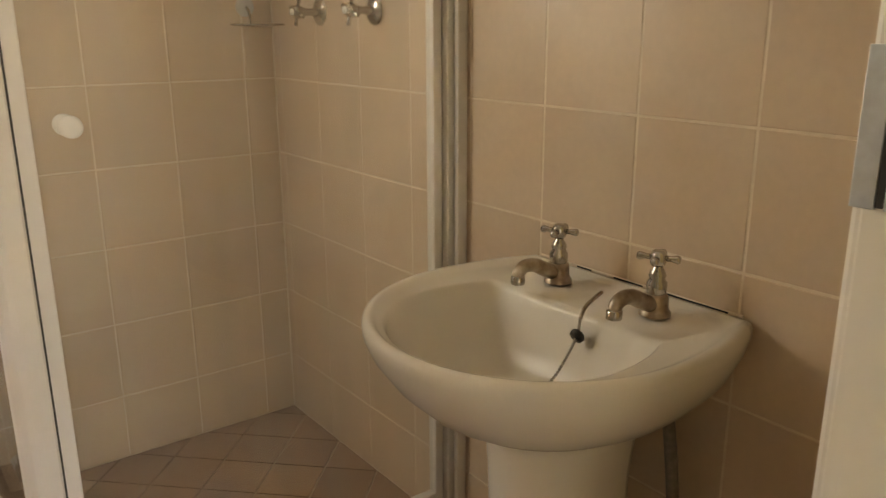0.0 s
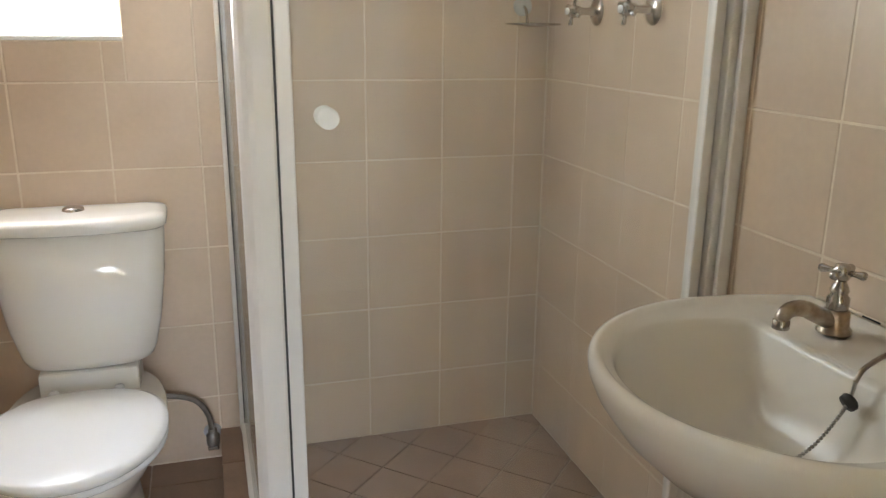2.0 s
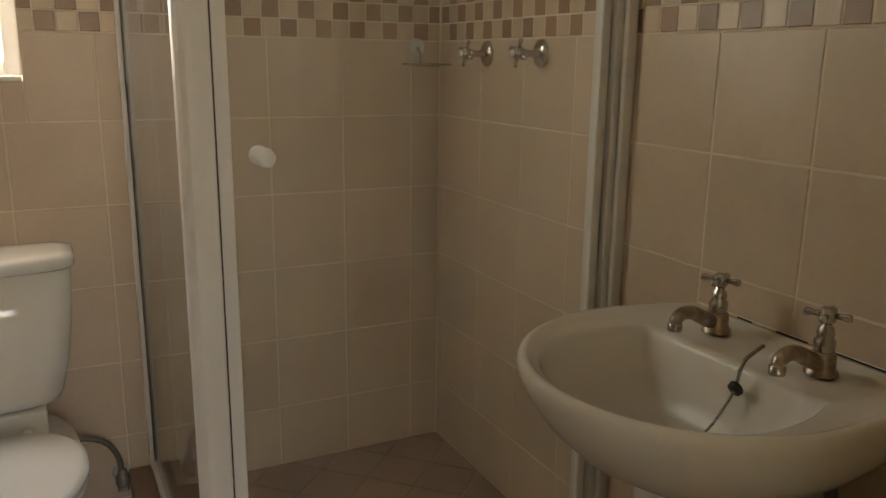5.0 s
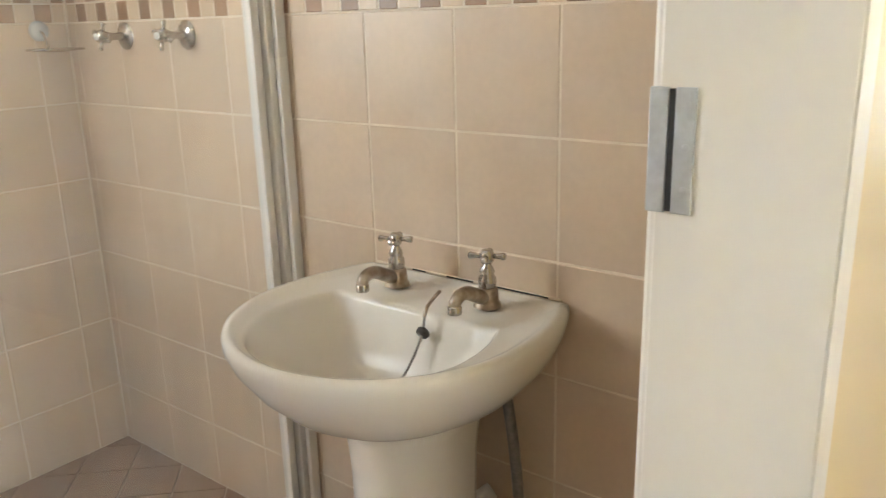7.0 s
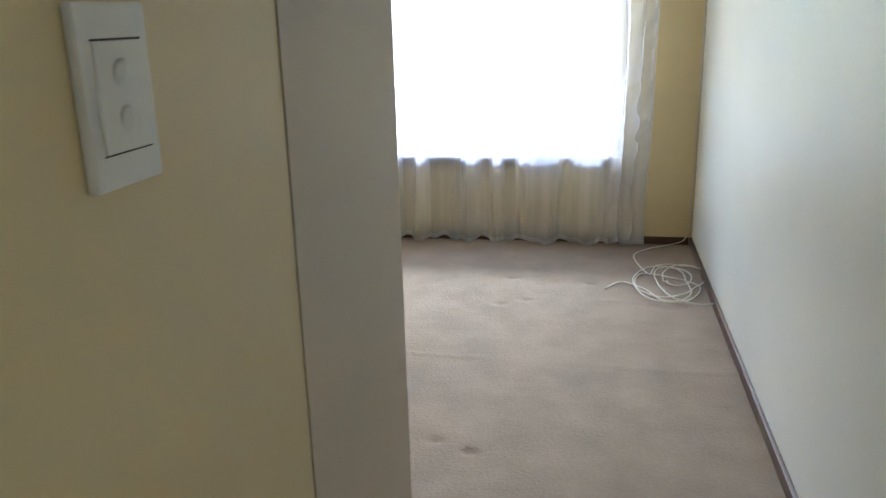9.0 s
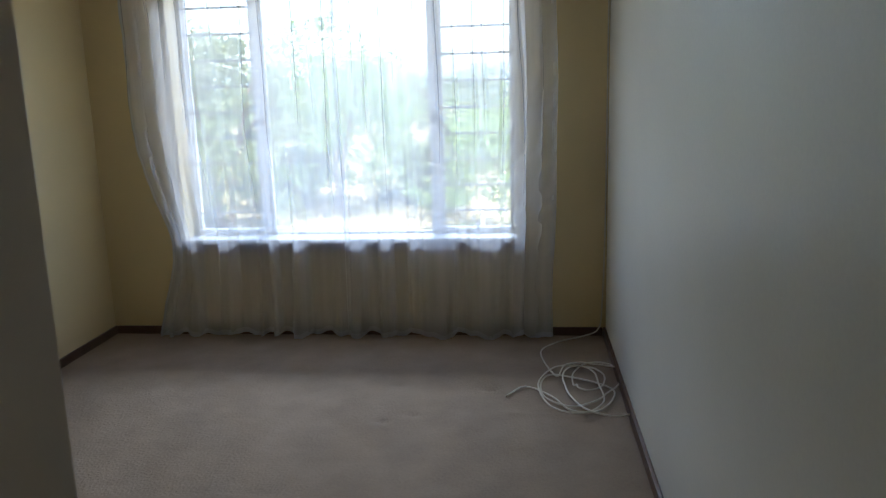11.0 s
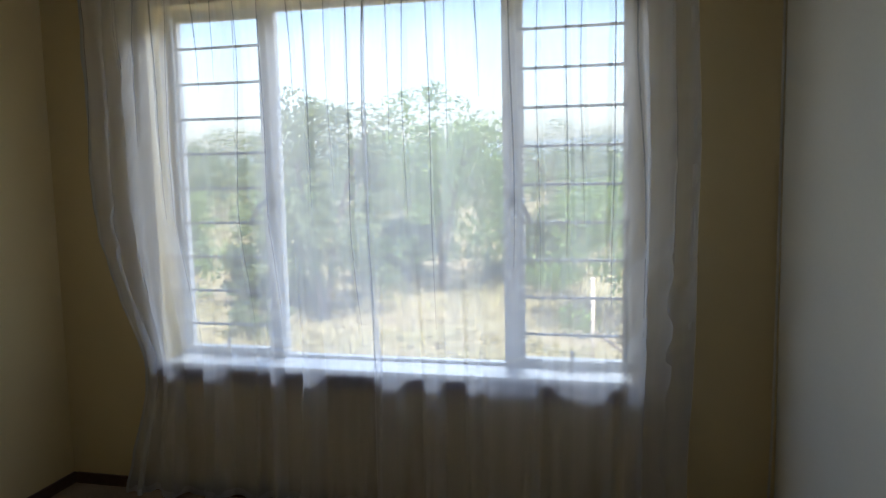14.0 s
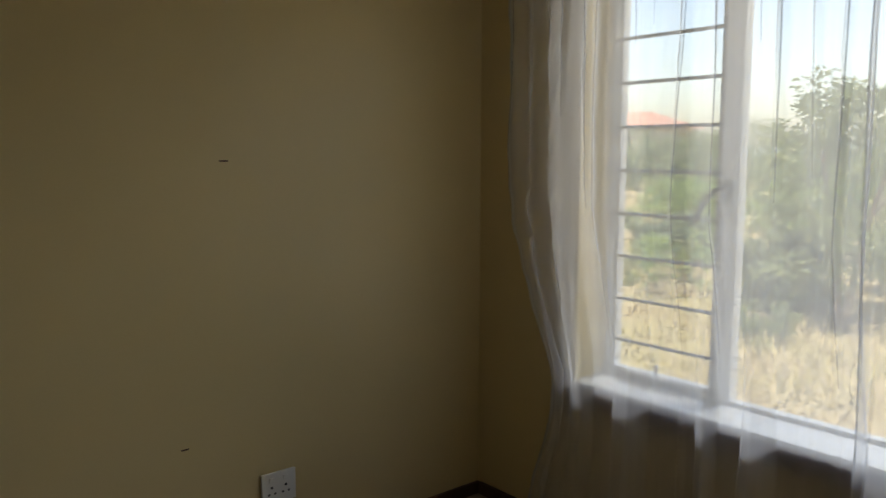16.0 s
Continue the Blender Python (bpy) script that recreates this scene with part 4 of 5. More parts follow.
def curtain(y0, y1, seed, label, bulge):
    """A sheer panel gathered at the top into narrow pleats that open into wide folds at the hem."""
    rnd = random.Random(seed)
    c = thing("sheer_curtain", (WINWALL - 0.095, (y0 + y1) / 2, FZ + 0.012), label, "curtain", "sheer curtains")
    pleats = []
    y = y0
    while y > y1:
        pleats.append((y, rnd.uniform(0.6, 1.0), rnd.uniform(0.4, 1.45), rnd.uniform(-0.05, 0.05)))
        y -= rnd.uniform(0.05, 0.12)
    if seed == 8:
        pleats[0] = (y0 - 0.004, 0.4, 1.4, 0.0)
    folds = [(rnd.uniform(0.16, 0.3), rnd.uniform(0, 6.28), rnd.uniform(0.5, 1)) for _ in range(4)]
    nu, nz = 420, 110
    top = 2.2

    def place(u, z):
        y = y0 + (y1 - y0) * u
        v = z / top
        x = 0.0
        for py, amp, reach, lean in pleats:
            d = (y - py - lean * (1 - v)) / (0.006 + 0.012 * (1 - v))
            grow = max(0.0, min(1.0, (z - (top - reach * 1.25)) / 0.5))
            if abs(d) < 4:
                x -= 0.04 * amp * grow * math.exp(-d * d)
        wide = 0
        for lam, ph, a in folds:
            wide += a * math.sin(2 * math.pi * y / lam + ph + 0.5 * math.sin(2.3 * z))
        x += wide * 0.012 * (0.4 + 1.2 * (1 - v))
        # the lower cloth lies against the sill's edge between its folds
        hang = max(0.0, min(1.0, (1.15 - z) / 0.55))
        bend = noise.noise(Vector((y * 9.5, seed * 1.7, z * 0.35))) + 0.35 * noise.noise(Vector((y * 23, seed, z * 0.5)))
        out = max(0.0, min(1.0, 0.22 + 1.8 * bend))
        out = out * out * (3 - 2 * out)
        x = x * (1 - hang) + hang * (0.066 - (0.05 + 0.04 * max(0, 0.5 - z)) * out)
        wrinkle = noise.noise(Vector((y * 22 + seed + z * 9, z * 4 - y * 7, 0.3 * seed)))
        x -= 0.017 * (0.5 + 0.5 * wrinkle) * bulge(u, z)
        y += 0.012 * noise.noise(Vector((z * 1.7, seed, u * 3))) + 0.012 * math.sin(2.4 * z + seed) * (1 - v)
        if seed == 3:
            y -= 0.11 * math.exp(-((z - 0.5) / 0.33) ** 2) * max(0, 1 - u * 3) ** 1.5
        # the outer edges are bunched, so that the cloth doubles over itself
        edge = max(0.0, u - 0.8) if seed == 8 else max(0.0, 0.14 - u)
        y += 0.028 * math.sin(edge * 95) * min(1, edge * 12)
        x -= 0.010 * (1 - math.cos(edge * 95)) * min(1, edge * 12)
        zz = z
        if z < 0.03:
            zz += 0.012 * math.sin(y * 23) + 0.008 * math.sin(y * 51 + 1)
        return Vector((x, y - (y0 + y1) / 2, zz))

    zs = [top * (k / nz) for k in range(nz + 1)]
    bm = bmesh.new()
    vs = [[bm.verts.new(place(k / nu, z)) for k in range(nu + 1)] for z in zs]
    for a, b in zip(vs, vs[1:]):
        for k in range(nu):
            bm.faces.new((a[k], a[k + 1], b[k + 1], b[k]))
    part("cloth", bm, M_SHEER, c, "", True)
    # thin dark strips laid over the pleats, painting the shade of their thick folds
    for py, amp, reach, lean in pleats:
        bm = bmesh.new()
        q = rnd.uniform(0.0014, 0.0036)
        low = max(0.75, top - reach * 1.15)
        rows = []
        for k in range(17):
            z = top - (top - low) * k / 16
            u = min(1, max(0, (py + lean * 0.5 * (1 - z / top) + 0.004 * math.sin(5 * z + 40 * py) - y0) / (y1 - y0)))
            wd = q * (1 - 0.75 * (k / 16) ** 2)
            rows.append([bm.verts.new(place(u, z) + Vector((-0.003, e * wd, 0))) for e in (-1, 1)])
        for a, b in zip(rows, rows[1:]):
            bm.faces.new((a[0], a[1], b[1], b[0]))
        part("pleat_shade", bm, M_PLEAT_SHADE, c, "", True)
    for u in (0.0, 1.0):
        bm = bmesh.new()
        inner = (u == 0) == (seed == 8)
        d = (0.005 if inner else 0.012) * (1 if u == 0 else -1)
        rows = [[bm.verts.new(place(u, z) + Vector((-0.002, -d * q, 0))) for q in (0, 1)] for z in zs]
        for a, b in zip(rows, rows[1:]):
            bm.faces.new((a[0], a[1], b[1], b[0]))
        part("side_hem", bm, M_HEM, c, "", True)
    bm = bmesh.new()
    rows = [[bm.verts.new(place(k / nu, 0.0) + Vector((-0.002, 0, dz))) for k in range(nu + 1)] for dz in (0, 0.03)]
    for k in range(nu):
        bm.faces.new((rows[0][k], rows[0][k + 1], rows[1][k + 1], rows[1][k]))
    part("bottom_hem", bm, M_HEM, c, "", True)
    return c


curtain(-0.585, -1.722, 3, "white sheer curtain panel hanging in soft folds", lambda u, z: 0.6 + 1.2 * max(0, 1 - u * 4))
curtain(-1.708, -2.88, 8, "white sheer curtain panel, creased along its outer edge", lambda u, z: 0.5 + 2.2 * max(0, (u - 0.6) * 2.5) * (1 if z < 1.6 else 0.4))
rail = thing("curtain_rail", (WINWALL - 0.09, -1.74, FZ + 2.212), "white curtain rail above the window", "curtain rail")
part("track", box(-0.012, 0.012, -1.2, 1.2, 0.0, 0.025, bevel=0.003), M_WINWHITE, rail)
for yy in (-1.1, 0.0, 1.1):
    part("bracket", box(0.012, 0.09, yy - 0.012, yy + 0.012, 0.004, 0.02, bevel=0.002), M_WINWHITE, rail)

# ---- bedroom small things ----


def socket():
    s = thing("wall_socket", (3.457, LEFT, 0.182), "white plastic double wall socket", "socket")
    part("cover_plate", box(-0.062, 0.062, -0.010, 0, 0, 0.105, bevel=0.004), M_PLASTIC, s)
    for x, z in ((-0.026, 0.040), (0.024, 0.040)):
        for dx, dz, r in ((0, 0.016, 0.0048), (-0.011, -0.006, 0.004), (0.011, -0.006, 0.004)):
            part("socket_hole", lathe([(0, 0.0006), (r, 0.0006)], 12, pose(x + dx, -0.0101, z + dz, 90, 0, 0)), M_DARK, s)
        part("rocker", box(x - 0.009, x + 0.009, -0.0135, -0.0098, 0.074, 0.09, bevel=0.0015), M_PLASTIC, s)
    return s


socket()
for x, z, w in ((3.153, 0.431, 0.012), (3.304, 1.293, 0.014)):
    h = thing("wall_chip", (x, LEFT, z), "small dark chip in the wall paint", "mark")
    part("chip", box(-w, w, -0.0012, -0.0002, -0.002, 0.003, bevel=0.0004), M_SKIRT, h)


def cable():
    """A flat coil of aerial cable on the carpet, its end running up the corner."""
    s = thing("coiled_cable", (3.62, -2.90, FZ + 0.006), "loose coil of cream cable on the carpet", "cable")
    rnd = random.Random(4)
    pts = [(-0.22, 0.27, 0.003), (-0.10, 0.18, 0.004), (-0.22, 0.06, 0.004), (-0.38, -0.02, 0.006), (-0.36, -0.15, 0.004), (-0.12, -0.22, 0.005)]
    for k in range(44):
        a = 2 * math.pi * (k / 10.5) - 0.6
        r = 0.10 + 0.045 * math.sin(0.9 * k) + 0.05 * (k % 13) / 13
        grow = 1.0 + 0.5 * math.sin(k * 0.37)
        pts.append((-0.05 + 0.05 * math.sin(k * 0.5) - 1.9 * r * grow * math.sin(a), -0.10 + 0.04 * math.cos(k * 0.4) + r * grow * math.cos(a), 0.004 + 0.0006 * k))
    pts += [(0.34, 0.10, 0.02), (0.54, 0.0, 0.012), (0.62, -0.14, 0.02), (0.67, -0.23, 0.05), (0.69, -0.25, 0.2), (0.71, -0.262, 0.6), (0.715, -0.265, 1.2), (0.72, -0.266, 1.8), (0.72, -0.267, 2.45)]
    part("cord", tube(smooth_path(pts, 6), 0.0042, 8), M_CABLE, s, "", True)
    return s


cable()

# ---- outside ----
GZ = -3.0


def ground_height(x, y):
    return GZ + 0.25 * noise.noise(Vector((x * 0.07, y * 0.07, 0))) + 0.06 * noise.noise(Vector((x * 0.5, y * 0.5, 2)))


bm = bmesh.new()
rings = [0.5, 4, 8, 12, 16, 20, 25, 30, 36, 44, 55, 70, 90, 130, 200, 400, 900, 2500]
segs = 72
prev = None
for r in rings:
    cur = []
    for k in range(segs):
        a = 2 * math.pi * k / segs
        x, y = 2 + r * math.cos(a), -1.8 + r * math.sin(a)
        cur.append(bm.verts.new((x, y, ground_height(x, y))))
    if prev:
        for k in range(segs):
            bm.faces.new((prev[k], cur[k], cur[(k + 1) % segs], prev[(k + 1) % segs]))
    else:
        bm.faces.new(cur)
    prev = cur
setting("ground", bm, M_GROUND, "dry straw-coloured veld grass and bare soil", "ground", True)


def quads(places, name, material, parent=None, kind="", label="", category=""):
    """Many small four-cornered leaves or blades as one mesh."""
    me = bpy.data.meshes.new(name)
    co = np.array(places, dtype=np.float32).reshape(-1, 3)
    n = len(co) // 4
    me.from_pydata(co.tolist(), [], [(4 * i, 4 * i + 1, 4 * i + 2, 4 * i + 3) for i in range(n)])
    me.materials.append(material)
    ob = new(name, me)
    if parent:
        ob.parent = parent
    return tagged(ob, label, category, kind=kind)


def leaf_cloud(rng, centres, sizes, per, leaf):
    """Leaves scattered thickly near the skins of clumps."""
    out = []
    for c, s in zip(centres, sizes):
        d = rng.normal(size=(per, 3))
        d /= np.linalg.norm(d, axis=1)[:, None]
        rad = s * (0.35 + 0.65 * rng.random((per, 1)) ** 0.6)
        p = c + d * rad * np.array([1, 1, 0.72])
        a = rng.normal(size=(per, 3))
        b = rng.normal(size=(per, 3))
        a /= np.linalg.norm(a, axis=1)[:, None]
        b -= a * (a * b).sum(1)[:, None]
        b /= np.linalg.norm(b, axis=1)[:, None]
        L = leaf * (0.6 + 0.8 * rng.random((per, 1)))
        out.append(np.stack([p - a * L, p - b * L * 0.5, p + a * L, p + b * L * 0.5], 1))
    return np.concatenate(out)


def tree(x, y, height, width, seed, leafy=1, label="multi-stemmed green bush tree in dry grass", clumps=76, per=150, leaf=0.075):
    rnd = random.Random(seed)
    rng = np.random.default_rng(seed)
    z = ground_height(x, y)
    t = thing("tree", (x, y, z - 0.05), label, "tree", "veld trees")
    bm = bmesh.new()
    tips = []
    stems = rnd.randint(2, 4)
    for k in range(stems):
        a = 2 * math.pi * (k + rnd.random() * 0.6) / stems
        lean = rnd.uniform(0.12, 0.3) * width
        p0 = Vector((0.08 * math.cos(a), 0.08 * math.sin(a), 0))
        p1 = Vector((lean * 0.4 * math.cos(a), lean * 0.4 * math.sin(a), height * 0.3))
        p2 = Vector((lean * math.cos(a), lean * math.sin(a), height * 0.6))
        r0 = 0.013 * height
        tube(smooth_path([p0, p1, p2], 4), [r0 * (1 - 0.08 * q) for q in range(9)], 7, bm)
        for j in range(5):
            b = a + rnd.uniform(-1.5, 1.5)
            s = p1.lerp(p2, rnd.uniform(0, 1))
            e = s + Vector((math.cos(b), math.sin(b), rnd.uniform(0.25, 1.1))) * rnd.uniform(0.18, 0.4) * width
            e.z = min(e.z, height * 0.95)
            tube([s, s.lerp(e, 0.5) + Vector((0, 0, 0.04 * height)), e], [r0 * 0.4, r0 * 0.28, r0 * 0.12], 5, bm)
            tips.append(e)
    part("trunk", bm, M_BARK, t, "", True)
    centres, sizes = [], []
    for k in range(clumps):
        if k < len(tips):
            c = tips[k]
        else:
            a, r = rnd.uniform(0, 6.28), math.sqrt(rnd.random()) * width * 0.5
            c = Vector((r * math.cos(a), r * math.sin(a), height * (0.08 + 0.88 * rnd.random() ** 0.8 * (1 - (r / width) ** 2 * 1.5))))
        centres.append(np.array(c))
        sizes.append(rnd.uniform(0.09, 0.19) * width)
    quads(leaf_cloud(rng, centres, sizes, per, leaf), "crown", M_LEAF[leafy], t)
    return t

# trees and bushes seen from the window, nearest first
TREES = [
    (22.6, 6.15, 7.6, 4.0, 1, 0), (27.0, 3.75, 7.1, 5.0, 2, 1), (22.5, -3.4, 4.7, 5.6, 3, 1), (58.0, 28.5, 7.2, 7.5, 4, 0),
    (60.0, 22.8, 6.4, 9.0, 5, 2), (23.5, 11.2, 1.9, 3.4, 6, 1), (58.0, -9.5, 7.0, 9.0, 7, 2), (24.4, 8.6, 2.2, 2.8, 8, 0),
    (33.0, -6.8, 4.9, 6.0, 9, 1), (62.0, 37.0, 6.6, 8.0, 10, 2), (60.0, 2.6, 7.4, 9.0, 11, 2), (29.5, 15.8, 2.0, 3.0, 12, 2), (30.0, 0.9, 2.6, 3.4, 13, 0),
    (25.0, 13.4, 1.3, 2.6, 15, 0), (29.0, 6.2, 2.2, 3.2, 17, 2), (44.0, 17.5, 3.2, 6.0, 18, 1), (26.5, 0.2, 1.0, 2.0, 19, 1),
    (46.0, 10.5, 3.6, 6.5, 21, 0), (42.0, 23.5, 3.0, 5.5, 22, 1), (43.0, -1.5, 3.4, 6.0, 23, 1), (20.2, 7.0, 0.8, 1.6, 24, 0), (80.0, 55.0, 7.4, 9.0, 25, 2), (82.0, 49.0, 7.0, 9.0, 26, 0), (78.0, 60.0, 6.4, 9.0, 27, 1),
]
for x, y, hh, ww, seed, kind_ in TREES:
    if hh > 1.9:
        tree(x, y, hh, ww, seed, kind_)
    else:
        tree(x, y, hh, ww, seed, kind_, "low green shrub in the dry grass", 26, 90, 0.055)

# woods behind, to the foot of the hills
rng = np.random.default_rng(77)
centres, sizes = [], []
for k in range(1100):
    d = 66 + 190 * rng.random() ** 1.4
    a = rng.uniform(-0.95, 0.95)
    x, y = 4 + d * math.cos(a), -1.8 + d * math.sin(a)
    s = rng.uniform(1.6, 3.2)
    centres.append(np.array([x, y, GZ + s * 0.6 + rng.uniform(0.0, 2.6)]))
    sizes.append(s)
quads(leaf_cloud(rng, centres, sizes, 110, 0.30), "far_woods", M_LEAF[2], None, "stuff", "far belt of dusty green bush", "woods")

# dry grass
bl = []
for k in range(52000):
    d = 7 + 45 * rng.random() ** 1.5
    a = rng.uniform(-0.95, 0.95)
    x, y = 4 + d * math.cos(a), -1.8 + d * math.sin(a)
    if noise.noise(Vector((x * 0.25, y * 0.25, 5))) < -0.3 + 0.25 * rng.random():
        continue
    z = ground_height(x, y)
    hgt = rng.uniform(0.08, 0.42) * (0.6 + 0.5 * noise.noise(Vector((x * 0.2, y * 0.2, 9))) + 0.3)
    w = 0.010 + 0.0009 * d
    t = rng.uniform(0, 6.28)
    dx, dy = w * math.cos(t), w * math.sin(t)
    lx, ly = rng.normal(0, 0.12, 2)
    bl.append([(x - dx, y - dy, z), (x + dx, y + dy, z), (x + lx + dx * 0.3, y + ly + dy * 0.3, z + hgt), (x + lx - dx * 0.3, y + ly - dy * 0.3, z + hgt)])
quads(bl, "dry_grass", M_STRAW, None, "stuff", "tufts of dry straw-coloured grass", "grass")


def fence_post():
    p = thing("fence_post", (17.2, -1.83, GZ - 0.1), "white painted steel corner post with a raking brace", "post")
    part("post", tube([(0, 0, 0), (0, 0, 2.03)], 0.042, 12), M_PLASTER, p, "", True)
    part("cap", lathe([(0.047, 0), (0.047, 0.03), (0, 0.045)], 12, pose(0, 0, 2.03)), M_WINWHITE, p, "", True)
    part("brace", tube([(0, -0.03, 1.0), (-0.2, -1.35, 0.1)], 0.03, 8), M_BARK, p)
    return p


fence_post()


def far_house():
    h = thing("house", (109.0, 78.0, GZ), "far house with a faded red tiled roof among trees", "house")
    part("wall", box(-7, 7, -7.7, 14.4, 0, 8.4), M_PLASTER, h)
    bm = bmesh.new()
    a = [(-8, -8.9, 8.4), (8, -8.9, 8.4), (8, 15.6, 8.4), (-8, 15.6, 8.4)]
    b = [(-0.7, -3.8, 11.0), (0.7, -3.8, 11.0), (0.7, 10, 11.0), (-0.7, 10, 11.0)]
    loft([a, b], bm=bm)
    part("roof", bm, M_ROOF, h, "hipped red tile roof")
    for y in (-4.3, 2.9, 10.0):
        part("window", box(-7.1, -6.95, y - 1.2, y + 1.2, 5.2, 7.2), M_DARK, h)
    return h


far_house()

# hills along the horizon, the haze of distance painted in as blue
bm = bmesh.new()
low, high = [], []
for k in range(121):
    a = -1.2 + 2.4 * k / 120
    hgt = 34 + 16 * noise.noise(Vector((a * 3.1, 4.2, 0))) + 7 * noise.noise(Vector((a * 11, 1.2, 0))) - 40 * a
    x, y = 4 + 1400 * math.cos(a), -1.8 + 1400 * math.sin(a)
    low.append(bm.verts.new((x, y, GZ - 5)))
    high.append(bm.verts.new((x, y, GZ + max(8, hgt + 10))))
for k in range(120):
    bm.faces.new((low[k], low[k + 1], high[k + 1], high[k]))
setting("backdrop", bm, M_HILL, "low hills on the horizon, tinted blue for haze", "hills", True)

# ---- tiles, last ----


def tile_mesh(name, w, h, d, material, c=0.0015):
    """A glazed tile: back at z = -d, face at z = 0, with a small chamfer."""
    bm = bmesh.new()
    a = [bm.verts.new((sx * w / 2, sy * h / 2, -d)) for sx, sy in ((-1, -1), (1, -1), (1, 1), (-1, 1))]
    b = [bm.verts.new((sx * w / 2, sy * h / 2, -c * 0.7)) for sx, sy in ((-1, -1), (1, -1), (1, 1), (-1, 1))]
    e = [bm.verts.new((sx * (w / 2 - c), sy * (h / 2 - c), 0)) for sx, sy in ((-1, -1), (1, -1), (1, 1), (-1, 1))]
    for lo, hi in ((a, b), (b, e)):
        for k in range(4):
            bm.faces.new((lo[k], lo[(k + 1) % 4], hi[(k + 1) % 4], hi[k]))
    bm.faces.new(e)
    return mesh_of(bm, name, material)


MESHES = {}


def lay(name, parent, w, h, d, material, m):
    key = (round(w, 4), round(h, 4), material.name)
    if key not in MESHES:
        MESHES[key] = tile_mesh(name, w, h, d, material)
    ob = new(name, MESHES[key])
    ob.parent = parent
    ob.matrix_basis = m
    return ob


def cuts(lo, hi, at, step):
    """Joint positions from lo to hi on a grid of that step through at."""
    k = math.ceil((lo - at) / step + 1e-6)
    out = [lo]
    while at + k * step < hi - 1e-6:
        if at + k * step - out[-1] > 0.012:
            out.append(at + k * step)
        k += 1
    return out + [hi]


GAP = 0.0042
rt = random.Random(12)
BAND0, BAND1 = ROW + T, ROW + T + 0.156


def tile_wall(parent, lo, hi, at, face, hole=None):
    """Covers a wall with square tiles and a three-course mosaic band. face(u, z) gives a tile's pose."""
    cols = cuts(lo, hi, at, T - 0.0005)
    zs = cuts(0.0, BAND0, ROW, T) + cuts(BAND1, H, BAND1, T)[0:]
    spans = [(a, b) for a, b in zip(zs, zs[1:]) if not (abs(a - BAND0) < 1e-6 and abs(b - BAND1) < 1e-6) and b - a > 0.01]
    rects = [(a, b, c, d, T, M_TILE, "tile") for a, b in zip(cols, cols[1:]) for c, d in spans]
    step = 0.052
    for r in range(3):
        n = r
        for a, b in zip(*(lambda c: (c, c[1:]))(cuts(lo, hi, lo, step))):
            rects.append((a, b, BAND0 + step * r, BAND0 + step * (r + 1), step, M_MOS_BROWN if n % 2 == 0 else M_MOS_PALE, "mosaic_tile"))
            n += 1
    for a, b, c, d, size, material, name in rects:
        if hole and a < hole[1] and b > hole[0] and c < hole[3] and d > hole[2]:
            # trim to the side of the opening on which most of the tile lies
            for p, q, r, s in ((a, min(b, hole[0]), c, d), (max(a, hole[1]), b, c, d), (max(a, hole[0]), min(b, hole[1]), c, min(d, hole[2])), (max(a, hole[0]), min(b, hole[1]), max(c, hole[3]), d)):
                if q - p > 0.012 and s - r > 0.012:
                    lay(name, parent, q - p - GAP, s - r - GAP, 0.0012, material, face((p + q) / 2, (r + s) / 2))
            continue
        if b - a > 0.012 and d - c > 0.008:
            m = face((a + b) / 2, (c + d) / 2)
            m = m @ pose(0, 0, rt.uniform(-0.0003, 0.0002), rt.uniform(-0.1, 0.1), rt.uniform(-0.1, 0.1), 0)
            lay(name, parent, b - a - GAP, d - c - GAP, 0.0012, material, m)


tile_wall(W_BASIN, DOORWALL_IN + 0.001, -0.0005, -1.612, lambda u, z: Matrix.Translation((0.0, u, z)) @ pose(0, 0, 0, 90, 0, -90))
tile_wall(W_BACK, BATH_W + 0.001, -0.001, -0.322, lambda u, z: Matrix.Translation((u, 0.0, z)) @ pose(0, 0, 0, 90, 0, 0), (-1.76, -1.167, 1.197, 2.1))

# bathroom floor, square tiles; shower floor and kerb
FLOOR = bpy.data.objects["floor_bathroom"]
S = 0.205
xs, ys = cuts(BATH_W, -0.99, -0.99, S), cuts(-2.0, -0.001, -0.945, S)
for a, b in zip(xs, xs[1:]):
    for c, d in zip(ys, ys[1:]):
        lay("floor_tile", FLOOR, b - a - GAP, d - c - GAP, 0.008, M_FLOORTILE, Matrix.Translation(((a + b) / 2, (c + d) / 2, 0)))
xs, ys = cuts(-0.99, -0.001, -0.99, S), cuts(-2.0, -0.946, -0.945, S)
for a, b in zip(xs, xs[1:]):
    for c, d in zip(ys, ys[1:]):
        lay("floor_tile", FLOOR, b - a - GAP, d - c - GAP, 0.008, M_FLOORTILE, Matrix.Translation(((a + b) / 2, (c + d) / 2, 0)))


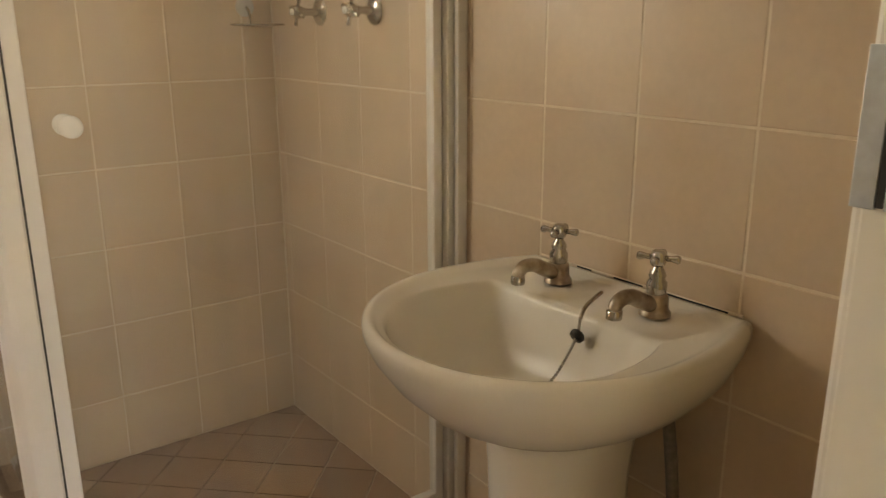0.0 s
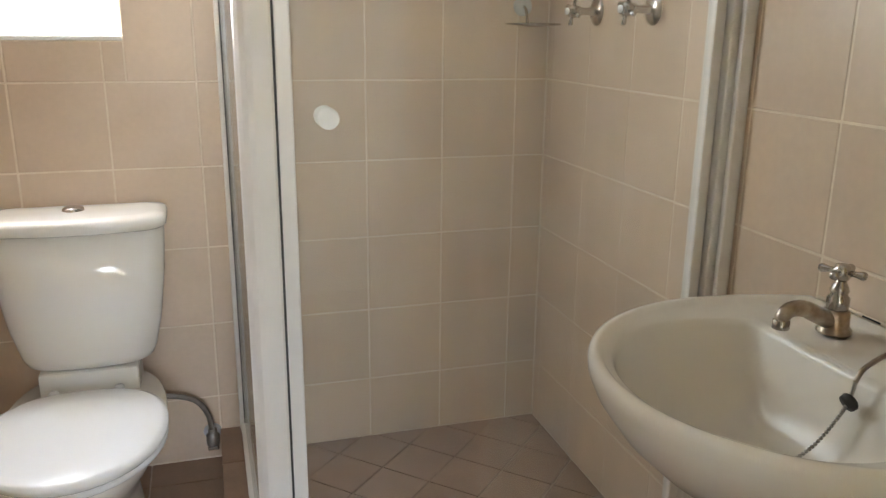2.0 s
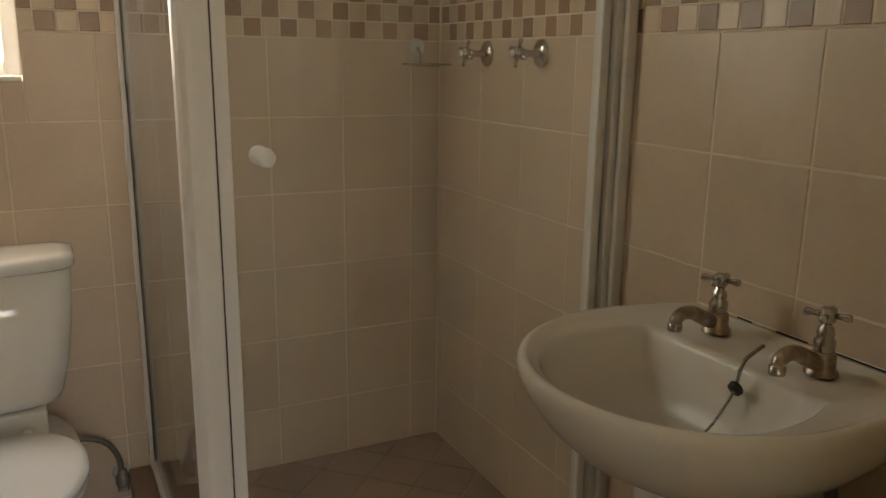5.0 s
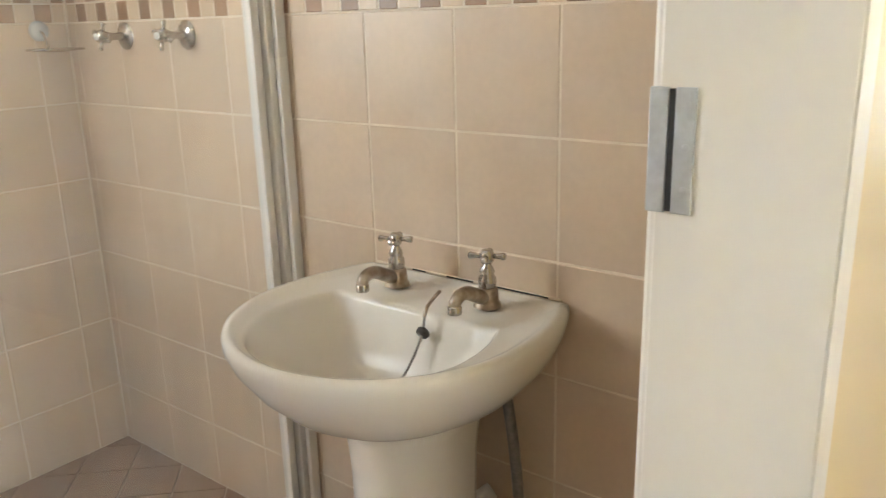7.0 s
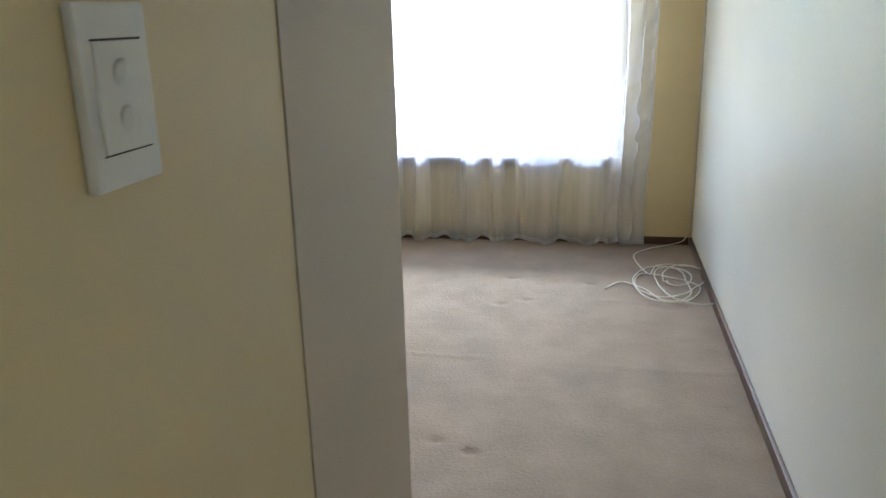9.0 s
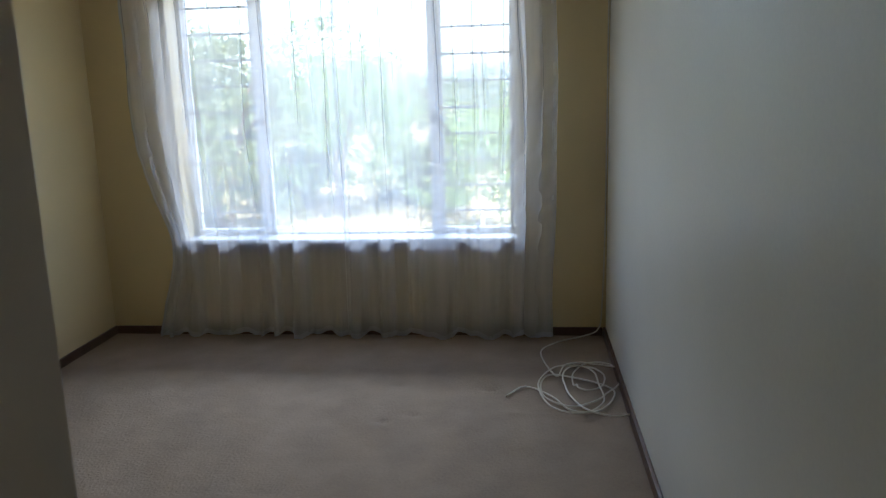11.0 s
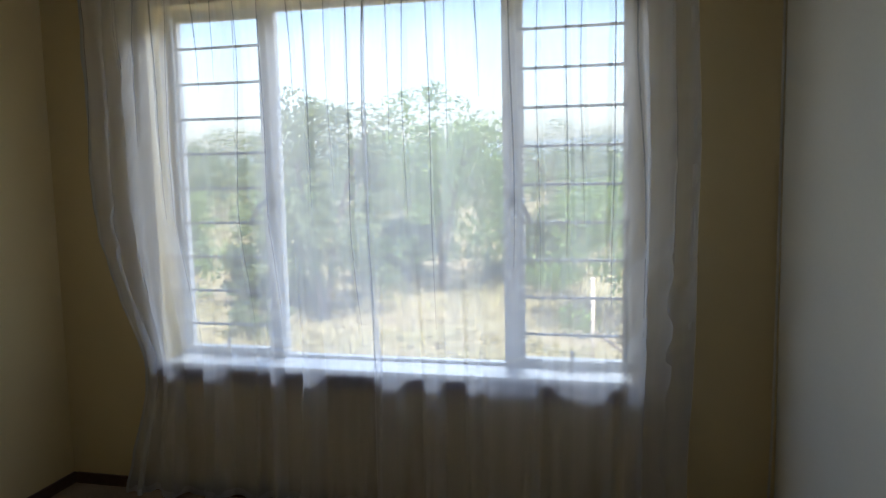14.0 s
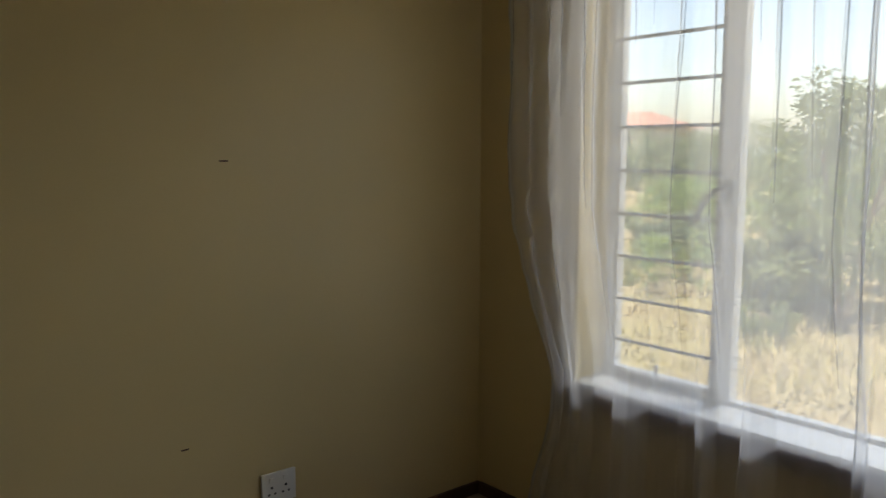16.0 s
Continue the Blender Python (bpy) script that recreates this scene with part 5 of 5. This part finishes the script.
def diagonal_floor(parent, x0, x1, y0, y1, size):
    """Diagonal tiles, clipped to the tray's rectangle."""
    ang = math.radians(45)
    for i in range(-12, 13):
        for j in range(-12, 13):
            u, v = i * size, j * size
            cx, cy = (x0 + x1) / 2 + u * math.cos(ang) - v * math.sin(ang), (y0 + y1) / 2 + u * math.sin(ang) + v * math.cos(ang)
            r = (size - GAP - 0.001) * math.sqrt(0.5)
            poly = [Vector((cx + r, cy)), Vector((cx, cy + r)), Vector((cx - r, cy)), Vector((cx, cy - r))]
            for axis, lim, sign in ((0, x0, 1), (0, x1, -1), (1, y0, 1), (1, y1, -1)):
                out = []
                for p, q in zip(poly, poly[1:] + poly[:1]):
                    a, b = sign * (p[axis] - lim), sign * (q[axis] - lim)
                    if a >= 0:
                        out.append(p)
                    if a * b < 0:
                        out.append(p.lerp(q, a / (a - b)))
                poly = out
                if not poly:
                    break
            if len(poly) < 3:
                continue
            bm = bmesh.new()
            lo = [bm.verts.new((p.x, p.y, -0.005)) for p in poly]
            hi = [bm.verts.new((p.x, p.y, 0.0012)) for p in poly]
            for k in range(len(poly)):
                bm.faces.new((lo[k], lo[(k + 1) % len(poly)], hi[(k + 1) % len(poly)], hi[k]))
            f = bm.faces.new(hi)
            if f.calc_area() < 2e-4:
                bm.free()
                continue
            ob = part("floor_tile", bm, M_FLOORTILE)
            ob.parent = parent


diagonal_floor(FLOOR, -0.884, -0.002, -0.829, -0.001, 0.155)
# kerb cladding
for a, b in zip(*(lambda c: (c, c[1:]))(cuts(-0.945, -0.001, -0.001, S))):
    lay("kerb_tile", CURB, b - a - GAP, 0.086, 0.008, M_FLOORTILE, Matrix.Translation((-0.998, (a + b) / 2, 0.046)) @ pose(0, 0, 0, 90, 0, -90))
    lay("kerb_tile", CURB, 0.111, b - a - GAP, 0.008, M_FLOORTILE, Matrix.Translation((-0.9425, (a + b) / 2, 0.0905)))
for a, b in zip(*(lambda c: (c, c[1:]))(cuts(-0.885, -0.001, -0.001, S))):
    lay("kerb_tile", CURB, b - a - GAP, 0.086, 0.008, M_FLOORTILE, Matrix.Translation(((a + b) / 2, -0.953, 0.046)) @ pose(0, 0, 0, 90, 0, 0))
    lay("kerb_tile", CURB, b - a - GAP, 0.119, 0.008, M_FLOORTILE, Matrix.Translation(((a + b) / 2, -0.8895, 0.0905)))
    lay("kerb_tile", CURB, b - a - GAP, 0.082, 0.008, M_FLOORTILE, Matrix.Translation(((a + b) / 2, -0.8215, 0.044)) @ pose(0, 0, 0, 90, 0, 180))
